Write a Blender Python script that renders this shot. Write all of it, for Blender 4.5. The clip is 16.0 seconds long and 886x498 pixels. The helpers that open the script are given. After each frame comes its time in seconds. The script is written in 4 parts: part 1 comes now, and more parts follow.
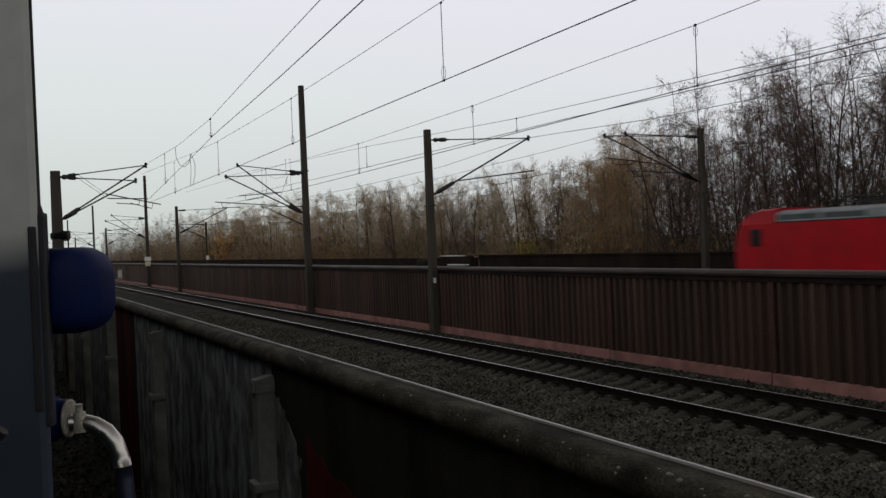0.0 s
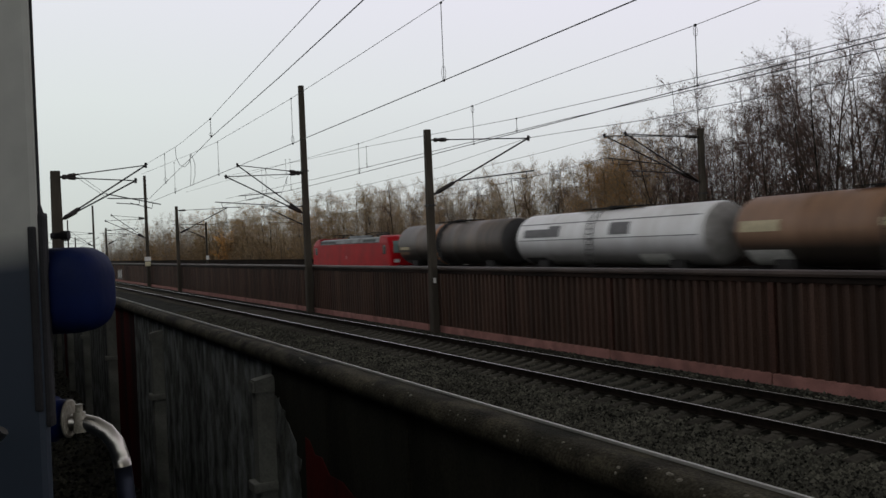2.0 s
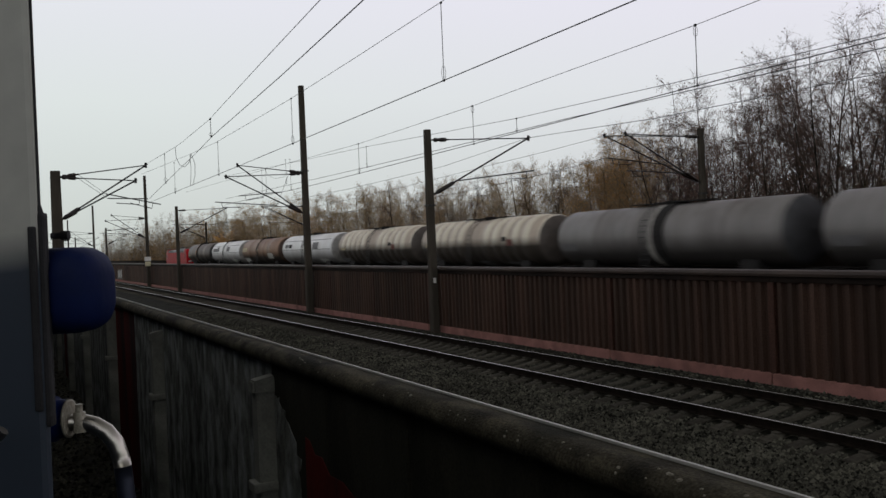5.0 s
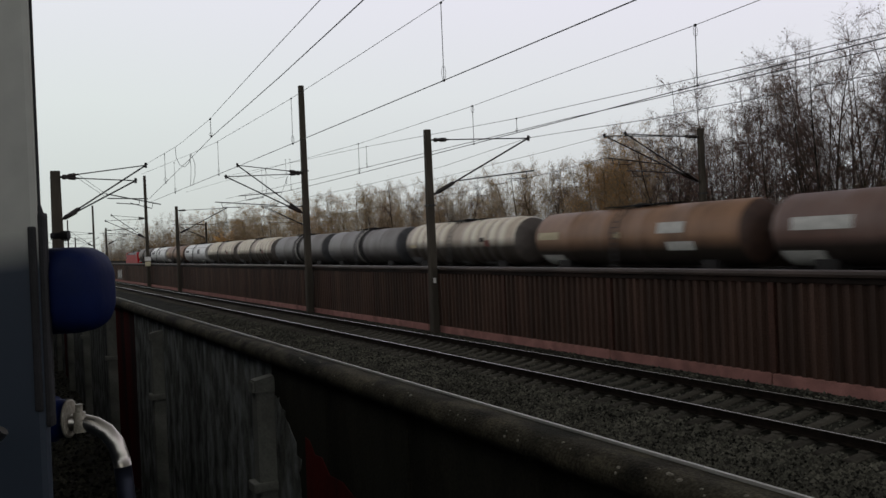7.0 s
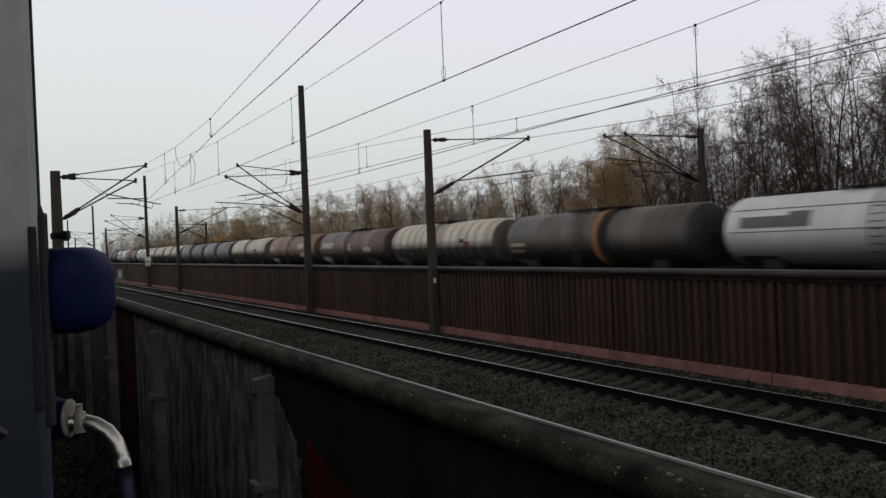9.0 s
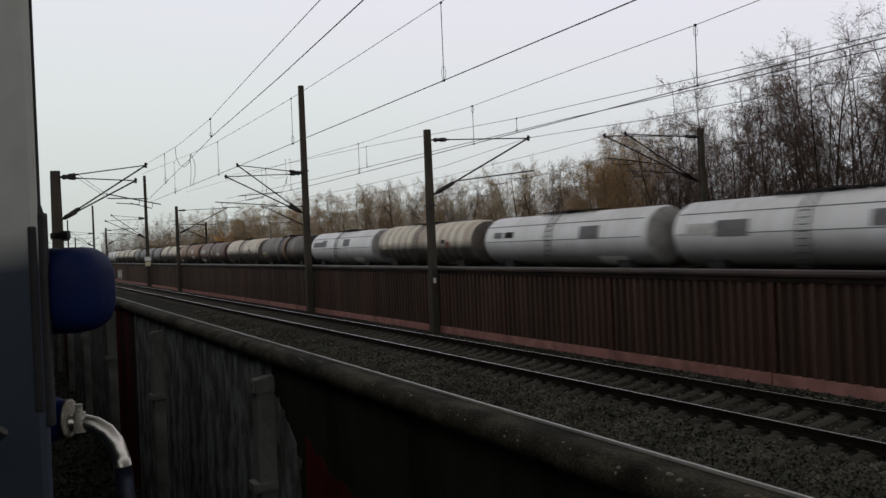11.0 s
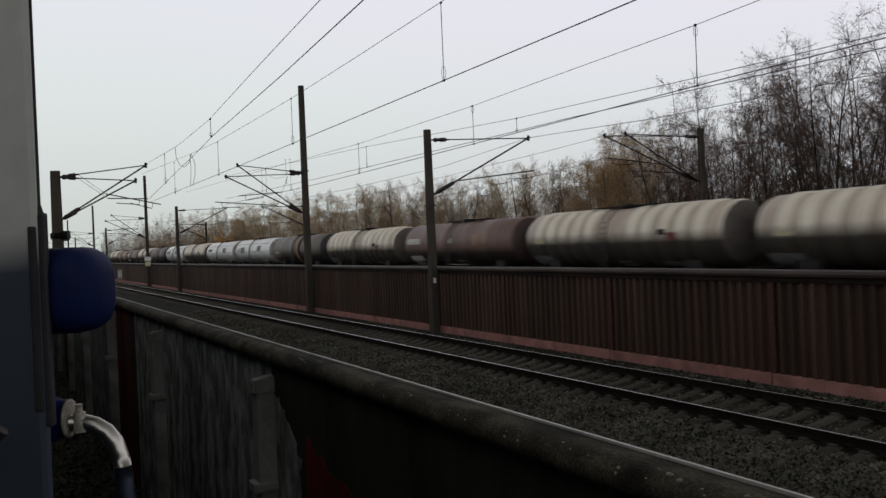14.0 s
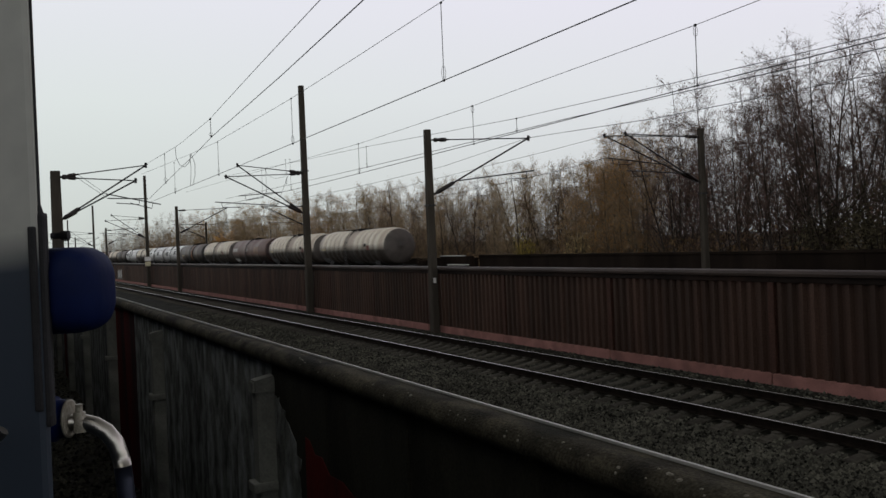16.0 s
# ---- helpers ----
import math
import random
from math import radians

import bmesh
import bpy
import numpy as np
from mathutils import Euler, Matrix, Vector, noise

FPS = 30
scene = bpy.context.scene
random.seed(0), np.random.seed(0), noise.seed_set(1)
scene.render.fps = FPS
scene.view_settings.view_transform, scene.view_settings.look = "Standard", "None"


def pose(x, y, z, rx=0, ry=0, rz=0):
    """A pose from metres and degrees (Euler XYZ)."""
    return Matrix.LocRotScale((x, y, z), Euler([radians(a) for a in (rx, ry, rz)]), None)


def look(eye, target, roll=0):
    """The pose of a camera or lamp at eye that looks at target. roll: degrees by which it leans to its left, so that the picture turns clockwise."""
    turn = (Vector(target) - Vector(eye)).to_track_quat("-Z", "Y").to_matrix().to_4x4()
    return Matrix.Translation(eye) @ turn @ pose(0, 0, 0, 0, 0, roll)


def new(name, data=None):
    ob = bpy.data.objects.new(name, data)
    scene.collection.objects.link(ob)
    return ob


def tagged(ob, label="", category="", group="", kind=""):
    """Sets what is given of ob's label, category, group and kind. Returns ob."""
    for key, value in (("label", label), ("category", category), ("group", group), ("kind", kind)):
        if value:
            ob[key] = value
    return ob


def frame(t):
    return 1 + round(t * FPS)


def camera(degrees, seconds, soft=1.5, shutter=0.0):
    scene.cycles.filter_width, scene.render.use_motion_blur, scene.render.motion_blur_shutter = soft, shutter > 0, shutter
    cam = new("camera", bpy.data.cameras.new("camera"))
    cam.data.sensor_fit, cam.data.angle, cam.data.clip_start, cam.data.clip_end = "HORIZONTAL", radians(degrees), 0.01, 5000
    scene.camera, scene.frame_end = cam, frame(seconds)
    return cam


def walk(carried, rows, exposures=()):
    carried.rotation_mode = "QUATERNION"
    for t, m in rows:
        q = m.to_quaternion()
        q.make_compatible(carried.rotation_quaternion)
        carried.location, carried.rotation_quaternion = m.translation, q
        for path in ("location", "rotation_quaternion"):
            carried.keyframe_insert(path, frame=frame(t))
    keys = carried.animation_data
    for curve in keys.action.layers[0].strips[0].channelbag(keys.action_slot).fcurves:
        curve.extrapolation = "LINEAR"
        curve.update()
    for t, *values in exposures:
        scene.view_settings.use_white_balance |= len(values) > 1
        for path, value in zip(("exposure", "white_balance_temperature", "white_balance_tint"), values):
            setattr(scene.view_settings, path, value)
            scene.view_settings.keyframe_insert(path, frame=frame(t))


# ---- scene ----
# World: X across the line (to the right of the passenger), Y along it, Z up; z = 0 is the rail top of the near track.
SECONDS = 16.0
cam = camera(52.39, SECONDS, soft=1.5, shutter=0.5)
EYE = Vector((0, 0, 3.391))
VIEW = look(EYE, EYE + Vector((0.44575, 0.89514, -0.00651)), -2.381)
walk(cam, [(0.0, VIEW), (SECONDS, VIEW)], exposures=[(0.0, 0.0), (SECONDS, 0.0)])

# ---- light: an even overcast sky ----
world = bpy.data.worlds.new("overcast_sky")
scene.world = world
world.use_nodes = True
wt = world.node_tree
wt.nodes.clear()
w_out = wt.nodes.new("ShaderNodeOutputWorld")
w_bg = wt.nodes.new("ShaderNodeBackground")
w_sky = wt.nodes.new("ShaderNodeTexSky")
w_sky.sky_type = "NISHITA"
w_sky.sun_disc = False
w_sky.sun_elevation = radians(22)
w_sky.sun_rotation = radians(120)
w_co = wt.nodes.new("ShaderNodeTexCoord")
w_sep = wt.nodes.new("ShaderNodeSeparateXYZ")
w_ramp = wt.nodes.new("ShaderNodeValToRGB")
for k, (at, col) in enumerate(((0.0, (0.60, 0.63, 0.615)), (0.16, (0.775, 0.80, 0.805)), (0.34, (0.885, 0.85, 0.96)), (0.6, (0.30, 0.29, 0.29)), (1.0, (0.09, 0.082, 0.072)))):
    e = w_ramp.color_ramp.elements[0] if k == 0 else w_ramp.color_ramp.elements[-1] if at == 1.0 else w_ramp.color_ramp.elements.new(at)
    e.position, e.color = at, (*col, 1)
w_gain = wt.nodes.new("ShaderNodeVectorMath")
w_gain.operation = "SCALE"
w_gain.inputs["Scale"].default_value = 10.0
w_mix = wt.nodes.new("ShaderNodeMixRGB")
w_mix.inputs[0].default_value = 0.94
w_bg.inputs[1].default_value = 0.1
wt.links.new(w_co.outputs["Generated"], w_sep.inputs[0])
wt.links.new(w_sep.outputs[2], w_ramp.inputs[0])
wt.links.new(w_sky.outputs[0], w_mix.inputs[1])
# the cloud is a little greener towards the line's far end and more lavender across it
w_az = wt.nodes.new("ShaderNodeMapRange")
w_az.inputs["From Min"].default_value = 0.1
w_az.inputs["From Max"].default_value = 0.8
w_hue = wt.nodes.new("ShaderNodeMixRGB")
w_hue.inputs[1].default_value = (0.975, 1.0, 0.98, 1)
w_hue.inputs[2].default_value = (1.01, 0.985, 1.03, 1)
w_tone = wt.nodes.new("ShaderNodeMixRGB")
w_tone.blend_type = "MULTIPLY"
w_tone.inputs[0].default_value = 1.0
wt.links.new(w_sep.outputs[0], w_az.inputs[0])
wt.links.new(w_az.outputs[0], w_hue.inputs[0])
wt.links.new(w_ramp.outputs[0], w_tone.inputs[1])
wt.links.new(w_hue.outputs[0], w_tone.inputs[2])
wt.links.new(w_tone.outputs[0], w_gain.inputs[0])
wt.links.new(w_gain.outputs[0], w_mix.inputs[2])
wt.links.new(w_mix.outputs[0], w_bg.inputs[0])
wt.links.new(w_bg.outputs[0], w_out.inputs[0])
sun = new("sun", bpy.data.lights.new("sun", "SUN"))
sun.data.energy = 0.15
sun.data.angle = radians(25)
sun.data.color = (1.0, 0.97, 0.93)
sun.matrix_world = look((-30, 10, 60), (0, 40, 0))


# ---- materials ----
def mat(name, color, rough=0.7, metal=0.0, vary=0.25, scale=6.0, fine=60.0, bump=0.2, dirt=None, dirt_amount=0.5,
        random_tint=0.0, island=0.0, stretch=(1, 1, 1), spec=0.4):
    """Two scales of noise over a base colour, with stains, relief and a little variation from object to object."""
    m = bpy.data.materials.new(name)
    m.use_nodes = True
    nt = m.node_tree
    b = nt.nodes["Principled BSDF"]
    b.inputs["Roughness"].default_value = rough
    b.inputs["Metallic"].default_value = metal
    b.inputs["Specular IOR Level"].default_value = spec
    co = nt.nodes.new("ShaderNodeTexCoord")
    mp = nt.nodes.new("ShaderNodeMapping")
    mp.inputs["Scale"].default_value = stretch
    nt.links.new(co.outputs["Object"], mp.inputs[0])
    n1 = nt.nodes.new("ShaderNodeTexNoise")
    n1.inputs["Scale"].default_value = scale
    n1.inputs["Detail"].default_value = 5
    n2 = nt.nodes.new("ShaderNodeTexNoise")
    n2.inputs["Scale"].default_value = fine
    n2.inputs["Detail"].default_value = 3
    nt.links.new(mp.outputs[0], n1.inputs["Vector"])
    nt.links.new(co.outputs["Object"], n2.inputs["Vector"])
    dark = tuple(c * (1 - vary) for c in color) + (1,)
    light = tuple(min(1, c * (1 + vary)) for c in color) + (1,)
    r1 = nt.nodes.new("ShaderNodeValToRGB")
    r1.color_ramp.elements[0].position, r1.color_ramp.elements[0].color = 0.3, dark
    r1.color_ramp.elements[1].position, r1.color_ramp.elements[1].color = 0.7, light
    nt.links.new(n1.outputs[0], r1.inputs[0])
    last = r1.outputs[0]
    r2 = nt.nodes.new("ShaderNodeValToRGB")
    r2.color_ramp.elements[0].position, r2.color_ramp.elements[0].color = 0.25, (1 - vary,) * 3 + (1,)
    r2.color_ramp.elements[1].position, r2.color_ramp.elements[1].color = 0.75, (1, 1, 1, 1)
    nt.links.new(n2.outputs[0], r2.inputs[0])
    mul = nt.nodes.new("ShaderNodeMixRGB")
    mul.blend_type = "MULTIPLY"
    mul.inputs[0].default_value = 1.0
    nt.links.new(last, mul.inputs[1])
    nt.links.new(r2.outputs[0], mul.inputs[2])
    last = mul.outputs[0]
    if dirt:
        n3 = nt.nodes.new("ShaderNodeTexNoise")
        n3.inputs["Scale"].default_value = scale * 0.45
        n3.inputs["Detail"].default_value = 7
        n3.inputs["Roughness"].default_value = 0.65
        nt.links.new(mp.outputs[0], n3.inputs["Vector"])
        r3 = nt.nodes.new("ShaderNodeValToRGB")
        r3.color_ramp.elements[0].position, r3.color_ramp.elements[0].color = 0.45, (0, 0, 0, 1)
        r3.color_ramp.elements[1].position, r3.color_ramp.elements[1].color = 0.68, (dirt_amount,) * 3 + (1,)
        nt.links.new(n3.outputs[0], r3.inputs[0])
        mx = nt.nodes.new("ShaderNodeMixRGB")
        mx.inputs[2].default_value = (*dirt, 1)
        nt.links.new(r3.outputs[0], mx.inputs[0])
        nt.links.new(last, mx.inputs[1])
        last = mx.outputs[0]
    if random_tint:
        oi = nt.nodes.new("ShaderNodeObjectInfo")
        mr = nt.nodes.new("ShaderNodeMapRange")
        mr.inputs["To Min"].default_value = 1 - random_tint
        mr.inputs["To Max"].default_value = 1 + random_tint
        nt.links.new(oi.outputs["Random"], mr.inputs[0])
        hs = nt.nodes.new("ShaderNodeHueSaturation")
        nt.links.new(mr.outputs[0], hs.inputs["Value"])
        nt.links.new(last, hs.inputs["Color"])
        last = hs.outputs[0]
    if island:
        ge = nt.nodes.new("ShaderNodeNewGeometry")
        mi = nt.nodes.new("ShaderNodeMapRange")
        mi.inputs["To Min"].default_value = 1 - island
        mi.inputs["To Max"].default_value = 1 + island
        nt.links.new(ge.outputs["Random Per Island"], mi.inputs[0])
        hi = nt.nodes.new("ShaderNodeHueSaturation")
        nt.links.new(mi.outputs[0], hi.inputs["Value"])
        nt.links.new(last, hi.inputs["Color"])
        last = hi.outputs[0]
    nt.links.new(last, b.inputs["Base Color"])
    if bump:
        bp = nt.nodes.new("ShaderNodeBump")
        bp.inputs["Strength"].default_value = bump
        bp.inputs["Distance"].default_value = 0.02
        nt.links.new(n2.outputs[0], bp.inputs["Height"])
        nt.links.new(bp.outputs[0], b.inputs["Normal"])
    return m


M = {}
M["earth"] = mat("earth", (0.035, 0.032, 0.022), 0.95, vary=0.5, scale=0.4, fine=8, bump=0.6)
M["ballast"] = mat("ballast", (0.033, 0.033, 0.026), 0.95, vary=0.55, scale=1.2, fine=16, bump=1.0, spec=0.05)
M["stone"] = mat("stone", (0.078, 0.076, 0.059), 0.9, vary=0.4, scale=0.8, fine=30, bump=0.3, island=0.95, spec=0.08)
M["sleeper"] = mat("concrete_sleeper", (0.085, 0.079, 0.064), 0.9, vary=0.3, scale=4, fine=40, dirt=(0.03, 0.024, 0.017), dirt_amount=0.7, random_tint=0.25, spec=0.1)
M["rail_side"] = mat("rusty_rail", (0.016, 0.012, 0.009), 0.95, vary=0.4, scale=5, fine=50, spec=0.05)
M["rail_top"] = mat("polished_rail", (0.5, 0.49, 0.47), 0.26, 1.0, vary=0.1, scale=2, fine=30, bump=0.05)
M["brown"] = mat("brown_sheet", (0.086, 0.05, 0.036), 0.6, vary=0.4, scale=1.0, fine=25, dirt=(0.03, 0.023, 0.018), dirt_amount=0.8, stretch=(1, 1, 0.12), random_tint=0.22, spec=0.12)
M["brown_post"] = mat("rusty_joint_post", (0.085, 0.042, 0.03), 0.6, vary=0.5, scale=2, fine=30, dirt=(0.022, 0.015, 0.01), dirt_amount=0.8, stretch=(1, 1, 0.2), spec=0.12)
M["brown_cap"] = mat("brown_cap", (0.066, 0.047, 0.038), 0.55, vary=0.35, scale=2, fine=40, dirt=(0.022, 0.017, 0.013), dirt_amount=0.7, stretch=(1, 0.4, 1), spec=0.22)
# Strip below the coping, darker than the sheet, with brown streaks.
M["brown_strip"] = mat("dark_strip", (0.02, 0.014, 0.011), 0.7, vary=0.45, scale=1.5, fine=40, dirt=(0.045, 0.022, 0.015), dirt_amount=0.5, stretch=(1, 1, 0.3), spec=0.08)
M["pink"] = mat("pink_concrete", (0.34, 0.165, 0.14), 0.85, vary=0.2, scale=1.5, fine=40, dirt=(0.12, 0.065, 0.052), dirt_amount=0.75, random_tint=0.12, spec=0.15)
M["mast"] = mat("weathered_mast", (0.07, 0.06, 0.047), 0.85, spec=0.12, vary=0.3, scale=3, fine=50, dirt=(0.03, 0.025, 0.02), stretch=(1, 1, 0.2))
M["steel"] = mat("dark_steel", (0.035, 0.034, 0.034), 0.55, 0.3, vary=0.3, scale=5, fine=60)
M["wire"] = mat("copper_wire", (0.02, 0.019, 0.019), 0.6, 0.2, vary=0.2, scale=5, fine=60, bump=0)
M["insul"] = mat("brown_insulator", (0.02, 0.014, 0.012), 0.35, vary=0.2, scale=10, fine=60, bump=0)
M["cap"] = mat("barrier_cap", (0.082, 0.073, 0.049), 0.9, vary=0.75, scale=7, fine=70, bump=0.35, dirt=(0.011, 0.0115, 0.007), dirt_amount=1.0, stretch=(1, 0.55, 1), spec=0.1)
M["edge"] = mat("bare_edge", (0.55, 0.55, 0.5), 0.5, 0.0, dirt=(0.28, 0.27, 0.23), dirt_amount=0.6, vary=0.25, scale=3, fine=30, bump=0.1)
M["panel"] = mat("barrier_panel", (0.13, 0.136, 0.12), 0.85, vary=0.6, scale=7, fine=120, bump=0.25, dirt=(0.36, 0.385, 0.375), dirt_amount=0.8, stretch=(1, 1.2, 0.62), random_tint=0.3, spec=0.1)
M["panel_red"] = mat("red_barrier_panel", (0.12, 0.013, 0.011), 0.8, spec=0.1, vary=0.35, scale=2.0, fine=50, dirt=(0.012, 0.01, 0.009), dirt_amount=0.9, stretch=(1, 1, 0.3))
M["post"] = mat("barrier_post", (0.23, 0.235, 0.20), 0.75, vary=0.3, scale=3, fine=50, dirt=(0.03, 0.028, 0.025))
M["lichen"] = mat("lichen", (0.3, 0.28, 0.22), 0.95, vary=0.4, scale=20, fine=90, bump=0.4)
M["red"] = mat("red_loco_paint", (0.43, 0.004, 0.010), 0.45, spec=0.15, vary=0.12, scale=1.2, fine=30, dirt=(0.16, 0.012, 0.016), dirt_amount=0.5, bump=0.03)
M["roof"] = mat("grey_loco_roof", (0.26, 0.28, 0.28), 0.6, vary=0.25, scale=1.5, fine=30, dirt=(0.07, 0.07, 0.065), dirt_amount=0.6)
M["dark"] = mat("dark_underframe", (0.018, 0.016, 0.015), 0.85, vary=0.4, scale=3, fine=40)
# Windscreen glass: its pale greenish sky reflection is put into the base colour.
M["glass"] = mat("sky_pale_cab_glass", (0.15, 0.21, 0.2), 0.06, vary=0.1, scale=2, fine=30, bump=0, spec=0.8)
M["light"] = mat("lamp_glass", (0.6, 0.62, 0.6), 0.2, vary=0.1, scale=5, fine=40, bump=0)
M["blue"] = mat("blue_paint", (0.003, 0.010, 0.062), 0.6, spec=0.08, vary=0.2, scale=5, fine=50, bump=0.06, dirt=(0.008, 0.012, 0.03))
M["chrome"] = mat("worn_steel_tube", (0.46, 0.44, 0.385), 0.3, 1.0, vary=0.15, scale=12, fine=90, bump=0)
M["washer"] = mat("dull_zinc", (0.40, 0.375, 0.30), 0.5, 0.3, vary=0.3, scale=30, fine=120, dirt=(0.12, 0.10, 0.07), dirt_amount=0.6)
M["rail_low"] = mat("navy_reflection_steel", (0.075, 0.085, 0.125), 0.32, 0.8, vary=0.2, scale=10, fine=80, bump=0)
M["rubber"] = mat("black_rubber", (0.01, 0.01, 0.011), 0.7, vary=0.3, scale=8, fine=60)


# ---- mesh helpers ----
def mesh_of(name, bm, material, smooth=False):
    me = bpy.data.meshes.new(name)
    bm.normal_update()
    bm.to_mesh(me)
    bm.free()
    for m in material if isinstance(material, (list, tuple)) else [material]:
        me.materials.append(m)
    if smooth:
        me.polygons.foreach_set("use_smooth", [True] * len(me.polygons))
    return me


def part(name, bm, material, parent=None, label="", smooth=False):
    ob = new(name, mesh_of(name, bm, material, smooth))
    if parent:
        ob.parent = parent
    if label:
        ob["label"] = label
    return ob


def thing(name, label, category, group="", kind="", at=(0, 0, 0)):
    ob = new(name)
    ob.location = at
    ob.empty_display_size = 0.3
    return tagged(ob, label, category, group, kind)


def add_box(bm, x0, x1, y0, y1, z0, z1, mi=0):
    vs = [bm.verts.new((x, y, z)) for z in (z0, z1) for y in (y0, y1) for x in (x0, x1)]
    for q in ((0, 2, 3, 1), (4, 5, 7, 6), (0, 1, 5, 4), (2, 6, 7, 3), (0, 4, 6, 2), (1, 3, 7, 5)):
        bm.faces.new([vs[i] for i in q]).material_index = mi
    return bm


def box(x0, x1, y0, y1, z0, z1, bevel=0.0):
    bm = add_box(bmesh.new(), x0, x1, y0, y1, z0, z1)
    if bevel:
        bmesh.ops.bevel(bm, geom=bm.edges[:], offset=bevel, segments=2, affect="EDGES", profile=0.6)
    return bm


def add_tube(bm, path, radii, sides=8, caps=True, mi=0):
    """A round tube along points, with a radius at each."""
    path = [Vector(p) for p in path]
    runs = [(q - p).normalized() for p, q in zip(path, path[1:]) if (q - p).length > 1e-9]
    a = min((Vector((0, 0, 1)), Vector((1, 0, 0)), Vector((0, 1, 0))), key=lambda e: max(abs(d.dot(e)) for d in runs))
    rings = []
    for i, p in enumerate(path):
        d = (path[min(i + 1, len(path) - 1)] - path[max(i - 1, 0)]).normalized()
        u = d.cross(a).normalized()
        v = d.cross(u)
        r = radii[i] if isinstance(radii, (list, tuple)) else radii
        rings.append([bm.verts.new(p + (u * math.cos(k * 2 * math.pi / sides) + v * math.sin(k * 2 * math.pi / sides)) * r) for k in range(sides)])
    for a, b in zip(rings, rings[1:]):
        for k in range(sides):
            f = bm.faces.new((a[k], a[(k + 1) % sides], b[(k + 1) % sides], b[k]))
            f.material_index, f.smooth = mi, True
    if caps:
        bm.faces.new(rings[0]).material_index = mi
        bm.faces.new(rings[-1][::-1]).material_index = mi
    return bm


def tube(path, radii, sides=8):
    return add_tube(bmesh.new(), path, radii, sides)


def sweep(profile, y0, y1, steps=1, closed=True):
    """A cross-section in X and Z drawn out along Y."""
    bm = bmesh.new()
    rings = [[bm.verts.new((x, y0 + (y1 - y0) * i / steps, z)) for x, z in profile] for i in range(steps + 1)]
    n = len(profile)
    for a, b in zip(rings, rings[1:]):
        for k in range(n if closed else n - 1):
            bm.faces.new((a[k], a[(k + 1) % n], b[(k + 1) % n], b[k]))
    if closed:
        bm.faces.new(rings[0])
        bm.faces.new(rings[-1][::-1])
    bmesh.ops.recalc_face_normals(bm, faces=bm.faces[:])
    return bm
M["bramble"] = mat("bramble", (0.26, 0.185, 0.105), 0.95, vary=0.5, scale=0.22, fine=1.5, bump=0, dirt=(0.36, 0.2, 0.07), dirt_amount=0.6, island=0.4, spec=0.1)
M["navy_panel"] = mat("navy_coach_paint", (0.013, 0.019, 0.031), 0.4, vary=0.25, scale=5, fine=50, bump=0.05, dirt=(0.024, 0.03, 0.038), dirt_amount=0.5, stretch=(1, 1, 0.2))
M["pale"] = mat("pale_paint", (0.72, 0.71, 0.67), 0.7, vary=0.25, scale=6, fine=40)
M["sign"] = mat("yellowed_sign", (0.55, 0.5, 0.33), 0.6, vary=0.2, scale=6, fine=40)
# Barrier board whose shade is put into the colour.
M["panel_dark"] = mat("shaded_barrier_panel", (0.03, 0.029, 0.02), 0.9, spec=0.1, vary=0.5, scale=3, fine=50, dirt=(0.05, 0.048, 0.036), dirt_amount=0.6, stretch=(1, 1, 0.3))
M["far_brown"] = mat("sooty_brown_sheet", (0.024, 0.017, 0.013), 0.8, vary=0.45, scale=0.8, fine=20, spec=0.03, dirt=(0.007, 0.006, 0.005), stretch=(1, 1, 0.2), random_tint=0.15)
M["cab_side_glass"] = mat("black_cab_side_glass", (0.02, 0.022, 0.022), 0.12, vary=0.1, scale=2, fine=30, bump=0)


# ---- the setting ----
TRACK_X, CANT = 13.04, 0.15
GROUND_Z = -0.45
TRAIN_X, TRAIN_Z = 29.23, 0.574
S_NEAR, S_FAR = -15.0, 330.0


def build_ground():
    bm = bmesh.new()
    for x0, x1, y0, y1 in ((-2500, 2500, -2500, 4500),):
        bm.faces.new([bm.verts.new(p) for p in ((x0, y0, GROUND_Z), (x1, y0, GROUND_Z), (x1, y1, GROUND_Z), (x0, y1, GROUND_Z))])
    tagged(part("ground", bm, M["earth"]), "dark bare earth and withered grass beside the railway", "ground", kind="structure")
    # ballast bed of the near track, slightly canted with it
    prof = [(2.2, GROUND_Z - 0.1), (2.2, -0.42), (8.6, -0.46), (TRACK_X - 1.9, -0.335), (TRACK_X - 1.0, -0.28), (TRACK_X + 1.0, -0.08),
            (15.3, -0.10), (15.6, -0.12), (15.6, GROUND_Z - 0.1)]
    bed = part("ballast_bed", sweep(prof, S_NEAR, S_FAR, 60), M["ballast"])
    tagged(bed, "grey crushed-stone ballast bed under the near track", "ballast", kind="structure")
    prof = [(17.0, GROUND_Z - 0.1), (18.0, -0.1), (25.5, 0.1), (27.2, TRAIN_Z - 0.25), (31.2, TRAIN_Z - 0.25), (33.0, -0.1), (33.6, GROUND_Z - 0.1)]
    far = part("ballast_bed", sweep(prof, -430, 520, 20), M["ballast"])
    tagged(far, "dark ballast bed under the freight line", "ballast", kind="structure")


build_ground()


